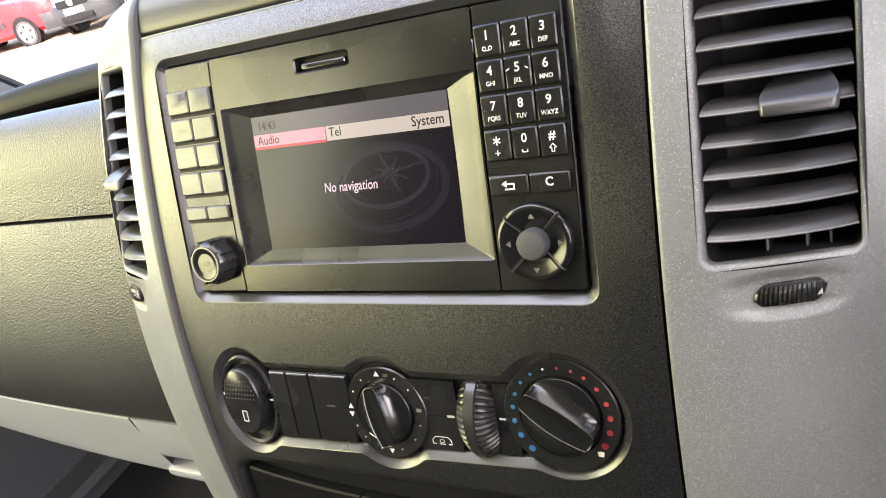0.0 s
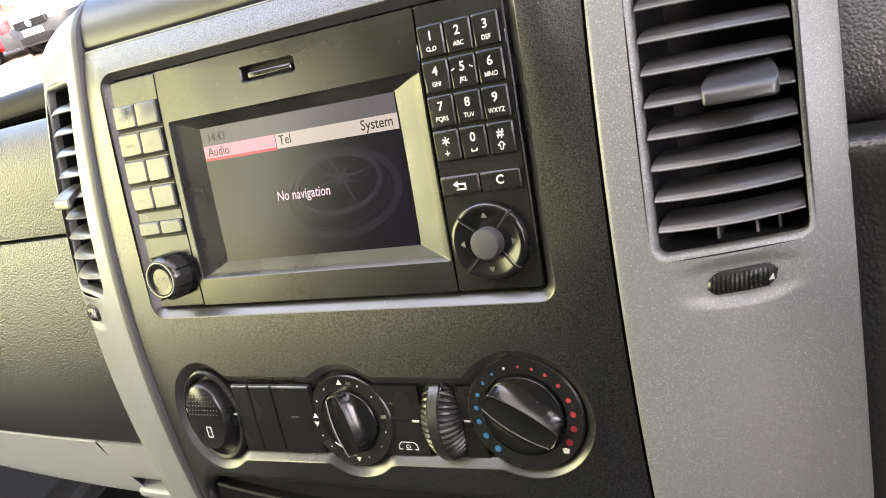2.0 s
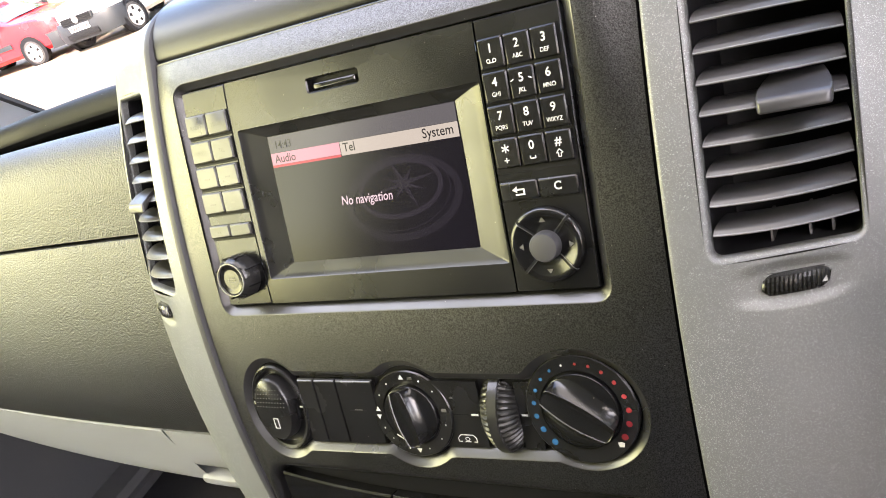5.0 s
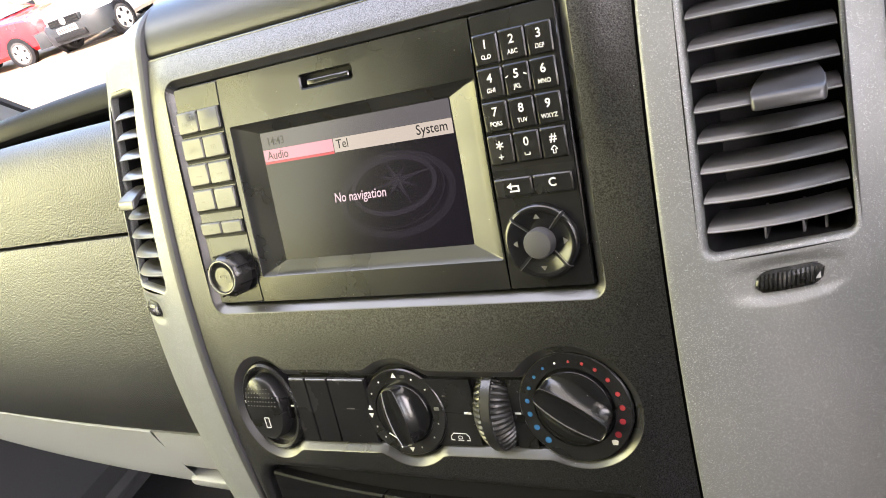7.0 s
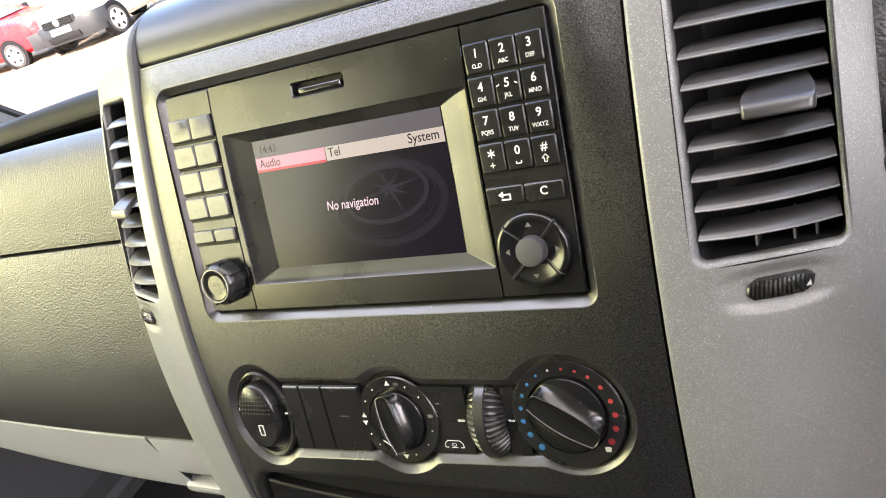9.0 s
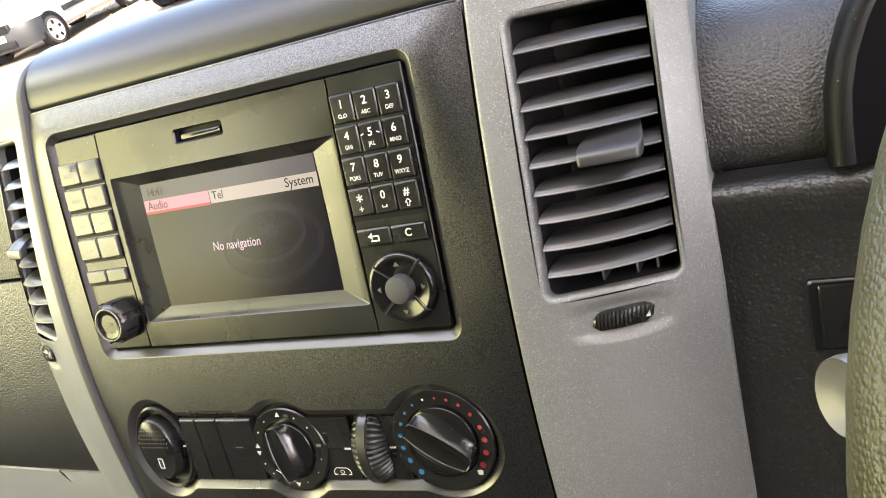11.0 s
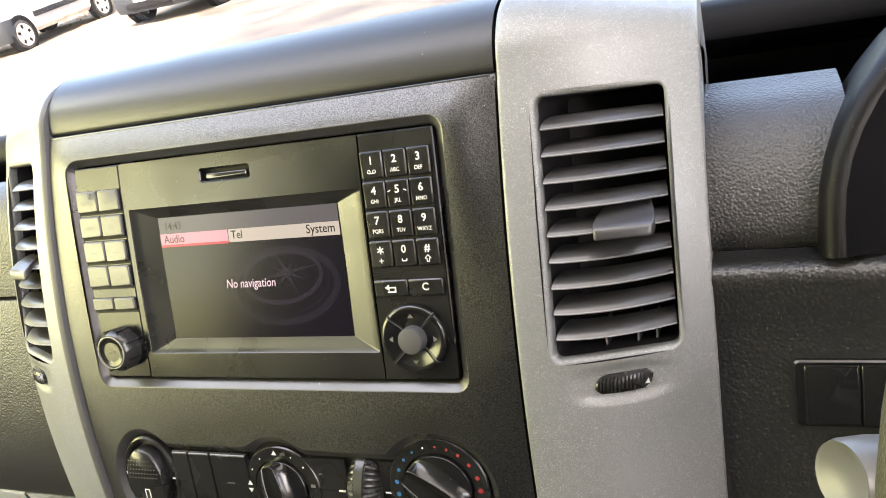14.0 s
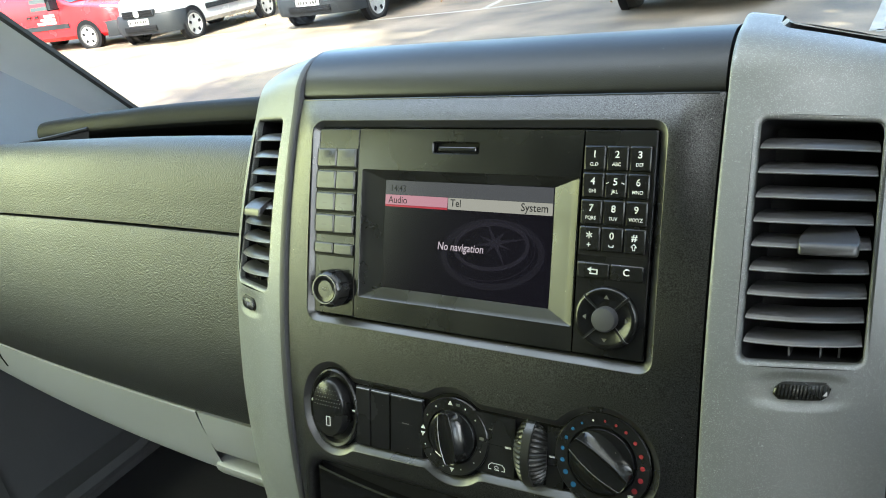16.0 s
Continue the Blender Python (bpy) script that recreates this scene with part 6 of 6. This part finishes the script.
# ---- parked vehicles ----
def vehicle(name, label, category, paint, at, yaw, top, W, fo, wb, zb, wr, bumper, glass_y, roof_k=0.84, side_glass=None, plate_z=0.45, lamp_z=0.72, lamp_h=0.2, grille=None, sign=False, bump_top=0.62):
    """A parked vehicle that faces -y in its own frame; its front axle stands at the origin. top: rows of (y, z) along its roofline."""
    m = OUT @ pose(at[0], at[1], 0, 0, 0, yaw)
    car = thing(name, (0, 0, 0), label, category, "parked vehicles", space=m)
    tops = smooth_rows(top, 5)
    y0, y1 = tops[0][0], tops[-1][0]

    def zt(y):
        for p, q in zip(tops, tops[1:]):
            if p[0] <= y <= q[0]:
                return p[1] + (q[1] - p[1]) * (y - p[0]) / max(1e-6, q[0] - p[0])
        return tops[-1][1]

    def section(y, z_top):
        f = min(1.0, (y - y0) / 0.45)
        w = W / 2 * (0.66 + 0.34 * math.sin(f * math.pi / 2))
        f2 = min(1.0, (y1 - y) / 0.25)
        w *= 0.92 + 0.08 * f2
        sh = min(z_top - 0.06, 1.02)
        k = 0.93 if z_top < 1.2 else 0.93 + (roof_k - 0.93) * min(1, (z_top - 1.2) / 0.4)
        return [(w * 0.90, zb), (w * 0.985, zb + 0.08), (w, zb + 0.25), (w, (zb + sh) / 2 + 0.1), (w * 0.985, sh), (w * (k + 0.02), z_top - 0.09 if z_top > 1.2 else z_top - 0.03), (w * k * 0.93, z_top - 0.02), (w * k * 0.6, z_top)]

    def hw(y, z):
        s = section(y, zt(y))
        for p, q in zip(s, s[1:]):
            if p[1] <= z <= q[1]:
                return p[0] + (q[0] - p[0]) * (z - p[1]) / max(1e-6, q[1] - p[1])
        return s[-1][0]

    bm = bmesh.new()
    rings = []
    for y, z in tops:
        s = section(y, max(z, zb + 0.25))
        rings.append([Vector((x, y, zz)) for x, zz in s] + [Vector((-x, y, zz)) for x, zz in reversed(s)])
    loft(bm, rings, True, True)
    body = part("body", bm, paint, car, sharp=32)
    # windscreen
    ga, gb = glass_y
    bm = bmesh.new()
    rows = []
    for i in range(7):
        y = ga + (gb - ga) * i / 6
        z = zt(y)
        w = section(y, z)[6][0] * (0.97 - 0.03 * i / 6)
        rows.append([Vector((w * g, y - 0.012 + 0.03 * g * g, z + 0.026 - 0.03 * g ** 4)) for g in (-1, -0.8, -0.4, 0, 0.4, 0.8, 1)])
    loft(bm, rows, False, False, closed=False)
    part("windscreen", bm, M_CARGLASS, car, "dark reflecting windscreen")
    for s in (1, -1):
        if side_glass:
            ya, yb, za, zt_ = side_glass
            bm = bmesh.new()
            pts = [(ya, za), (yb, za), (yb, zt_), (ya + (zt_ - za) * 0.75, zt_)]
            front = [Vector((s * (hw(y, z) + 0.008), y, z)) for y, z in pts]
            back = [Vector((s * (hw(y, z) - 0.02), y, z)) for y, z in pts]
            loft(bm, [back, front], False, True)
            part("side_window", bm, M_CARGLASS, car, "dark side window")
            bm = joined(box(s * (hw(ya, za) + 0.02), s * (hw(ya, za) + 0.20), ya - 0.02, ya + 0.08, za + 0.01, za + 0.20, 0.025))
            part("door_mirror", bm, M_BUMPER, car)
            for hy in (yb - 0.12, yb + 0.1):
                bm = box(s * (W / 2 - 0.01), s * (W / 2 + 0.02), hy - 0.05, hy + 0.05, za - 0.14, za - 0.10, 0.008)
                part("door_handle", bm, M_BUMPER, car)
            bm = bmesh.new()
            pts = [(0.45, zb + 0.26), (wb - 0.5, zb + 0.26), (wb - 0.5, zb + 0.36), (0.45, zb + 0.36)]
            loft(bm, [[Vector((s * (hw(y, z) - 0.01), y, z)) for y, z in pts], [Vector((s * (hw(y, z) + 0.022), y, z)) for y, z in pts]], False, True)
            part("side_moulding", bm, M_BUMPER, car, "dark side moulding")
            if sign:
                for k in range(3):
                    bm = bmesh.new()
                    pts = [(ya + 0.15, za - 0.30 + 0.075 * k), (yb - 0.1 - 0.12 * k, za - 0.30 + 0.075 * k), (yb - 0.1 - 0.12 * k, za - 0.25 + 0.075 * k), (ya + 0.15, za - 0.25 + 0.075 * k)]
                    bm.faces.new([bm.verts.new((s * (W / 2 + 0.012), y, z)) for y, z in pts])
                    part("sign_bar", bm, M_PLATE, car, "white lettering bar")
        # headlamp
        bm = bmesh.new()
        ly = y0 + 0.02
        rows = []
        for g in (0.62, 0.75, 0.88, 0.99):
            y = y0 + 0.05 + (0.38 * max(0, g - 0.68) / 0.31)
            rows.append([Vector((s * (W / 2) * g * 0.97, y - 0.03, lamp_z - lamp_h / 2 + 0.15 * (g - 0.6))), Vector((s * (W / 2) * g * 0.98, y - 0.045, lamp_z + 0.1 * (g - 0.6))), Vector((s * (W / 2) * g * 0.96, y + 0.02, lamp_z + lamp_h / 2 + 0.2 * (g - 0.6)))])
        loft(bm, rows, False, False, closed=False)
        part("headlamp", bm, M_LAMP, car, "clear headlamp")
    # bumper wraps the nose
    bm = bmesh.new()
    rings = []
    for i in range(13):
        a = radians(-90 + 180 * i / 12)
        bx = (W / 2 + 0.015) * math.copysign(abs(math.sin(a)) ** 0.62, a)
        by = y0 + 0.42 - 0.47 * abs(math.cos(a)) ** 0.65
        rings.append([Vector((bx, by, zb - 0.02)), Vector((bx * 1.01, by - 0.03, zb + 0.10)), Vector((bx * 1.01, by - 0.03, bump_top - 0.06)), Vector((bx, by + 0.01, bump_top)), Vector((bx * 0.92, by + 0.10, bump_top + 0.01))])
    loft(bm, rings, False, False, closed=False)
    bump = part("front_bumper", bm, bumper, car, "moulded front bumper")
    part("air_intake", box(-W * 0.26, W * 0.26, y0 - 0.09, y0 - 0.04, zb + 0.04, zb + 0.15, 0.015), M_DARK, bump)
    if grille:
        gz0, gz1, gw = grille
        part("grille", box(-gw, gw, y0 - 0.075, y0 + 0.10, gz0, gz1, 0.03), M_BUMPER, car, "dark grille with bars")
        for k in range(3):
            z = gz0 + (gz1 - gz0) * (k + 0.5) / 3
            part("grille_bar", box(-gw * 0.92, gw * 0.92, y0 - 0.095, y0 - 0.07, z - 0.02, z + 0.02, 0.008), M_DARK, car)
        part("badge", turned([(0.07, 0), (0.07, 0.012), (0.05, 0.02)], (0, y0 - 0.095, gz1 - 0.06), n=20), M_RIM, car, "plain oval badge")
    pl = part("number_plate", box(-0.26, 0.26, y0 - 0.10, y0 - 0.085, plate_z - 0.055, plate_z + 0.055, 0.006), M_PLATE, car, "white number plate")
    for k in range(7):
        px = -0.20 + 0.062 * k + (0.03 if k > 3 else 0)
        part("plate_bar", box(px - 0.022, px + 0.022, y0 - 0.104, y0 - 0.1, plate_z - 0.032, plate_z + 0.032), M_INK, pl)
    for wy in (0.0, wb):
        for s in (1, -1):
            c = Vector((s * (W / 2 - 0.11), wy, wr))
            # dark disc proud of the body stands in for shade inside the arch
            part("wheel_arch", turned([(wr + 0.07, 0.0), (wr + 0.07, 0.118), (wr + 0.03, 0.122), (0.1, 0.122)], (s * (W / 2 - 0.11), wy, wr + 0.015), axis=(s, 0, 0), n=32), M_DARK, car)
            wh = part("wheel", turned([(wr * 0.62, -0.1), (wr * 0.95, -0.09), (wr, -0.05), (wr, 0.08), (wr * 0.94, 0.125), (wr * 0.78, 0.133), (wr * 0.74, 0.12)], c, axis=(s, 0, 0), n=36), M_TYRE, car, "black tyre")
            part("rim", turned([(wr * 0.76, 0.118), (wr * 0.74, 0.138), (wr * 0.66, 0.130), (wr * 0.50, 0.122), (wr * 0.22, 0.136), (wr * 0.08, 0.138)], c, axis=(s, 0, 0), n=28), M_RIM, wh, "silver wheel trim")
            for k in range(5):
                bm = box(-0.004, 0.004, -wr * 0.10, wr * 0.10, -wr * 0.13, wr * 0.13, 0.003)
                bm.transform(Matrix.Translation(c + Vector((s * 0.131, 0, 0))) @ Matrix.Rotation(2 * math.pi * k / 5, 4, "X") @ Matrix.Translation((0, 0, wr * 0.52)))
                part("trim_slot", bm, M_DARK, wh, "dark slot of the wheel trim")
    return car


vehicle("white_car_van", "small white panel van with dark grey bumper, parked", "van", M_WHITECAR, (-12.91, 10.92), 6,
        [(-0.58, 0.57), (-0.54, 0.78), (-0.27, 0.92), (0.25, 1.02), (0.95, 1.47), (1.4, 1.54), (2.8, 1.52), (3.02, 1.44), (3.08, 0.85)], 1.62, 0.66, 2.51, 0.24, 0.275, M_BUMPER, (0.28, 0.95), side_glass=(0.62, 1.45, 0.96, 1.34), grille=(0.56, 0.69, 0.42), bump_top=0.61, plate_z=0.47, lamp_z=0.75)
vehicle("blue_van", "bright blue panel van with dark grey bumper, parked", "van", M_BLUECAR, (-8.92, 11.62), 0,
        [(-0.74, 0.60), (-0.70, 0.81), (-0.38, 0.97), (0.05, 1.09), (0.85, 1.74), (1.3, 1.84), (3.7, 1.82), (3.9, 1.70), (3.95, 0.9)], 1.84, 0.81, 3.12, 0.26, 0.32, M_BUMPER, (0.08, 0.85), side_glass=(0.55, 1.45, 1.07, 1.50), grille=(0.60, 0.70, 0.5), bump_top=0.62, plate_z=0.47, lamp_z=0.81, lamp_h=0.24)
vehicle("white_van", "large white panel van with dark grey bumper and grille", "van", M_WHITECAR, (-2.04, 10.45), -2,
        [(-0.93, 0.70), (-0.9, 1.00), (-0.45, 1.22), (-0.05, 1.34), (0.75, 2.04), (1.2, 2.14), (4.2, 2.12), (4.28, 0.9)], 1.97, 0.93, 3.3, 0.28, 0.34, M_BUMPER, (-0.02, 0.75), side_glass=(0.45, 1.35, 1.3, 1.8), grille=(0.66, 0.98, 0.64), bump_top=0.70, plate_z=0.44, lamp_z=0.92, lamp_h=0.36)
vehicle("red_car_van", "red car-derived van with white lettering bars, parked", "van", M_REDCAR, (-15.10, 11.4), 101,
        [(-0.94, 0.56), (-0.88, 0.74), (-0.3, 0.90), (0.3, 0.98), (0.95, 1.24), (1.3, 1.29), (1.55, 1.42), (3.1, 1.42), (3.3, 0.9)], 1.66, 0.8, 2.5, 0.22, 0.26, M_BUMPER, (0.33, 0.95), side_glass=(0.62, 1.4, 0.90, 1.15), sign=True, bump_top=0.52, plate_z=0.42, lamp_z=0.68)

# bins at the far side
for x, y, mat, lab in ((1.1, 16.45, M_BINGREEN, "green wheeled bin standing on the asphalt"), (2.24, 16.57, M_BIN, "dark blue wheeled bin standing on the asphalt"), (3.27, 16.57, M_BIN, "dark blue wheeled bin standing on the asphalt")):
    b = thing("wheeled_bin", (x, y, 0), lab, "bin", "bins", space=OUT)
    bm = bmesh.new()
    loft(bm, [[Vector((x + px, y + py, z)) for px, py in rr(-w, w, -w, w, 0.05, 3)] for z, w in ((0.04, 0.30), (0.5, 0.34), (1.0, 0.38), (1.03, 0.42), (1.06, 0.42))], True, True)
    part("bin_body", bm, mat, b)
    bm = box(x - 0.42, x + 0.42, y - 0.44, y + 0.42, 1.06, 1.12, 0.02)
    part("lid", bm, mat, b)
    for s in (-0.25, 0.25):
        part("castor", turned([(0.08, -0.02), (0.09, 0), (0.08, 0.02)], (x + s, y + 0.3, 0.09), axis=(1, 0, 0), n=16, cap0=True), M_TYRE, b)

# wiper resting over the cowl outside the glass
wiper = thing("wiper", (0.25, 0.8, 1.08), "black windscreen wiper resting on the cowl", "wiper", space=Matrix())
part("arm", tube([Vector((0.10, 0.80, 1.075)), Vector((0.22, 0.775, 1.090)), Vector((0.6, 0.76, 1.098)), Vector((0.9, 0.77, 1.085))], 0.003, 0.0025, Vector((0, -0.5, 1)), 8), M_SEAL, wiper)
part("blade", tube([Vector((0.23, 0.768, 1.085)), Vector((0.5, 0.757, 1.090)), Vector((0.85, 0.762, 1.080))], 0.002, 0.003, Vector((0, -0.5, 1)), 8), M_SEAL, wiper)
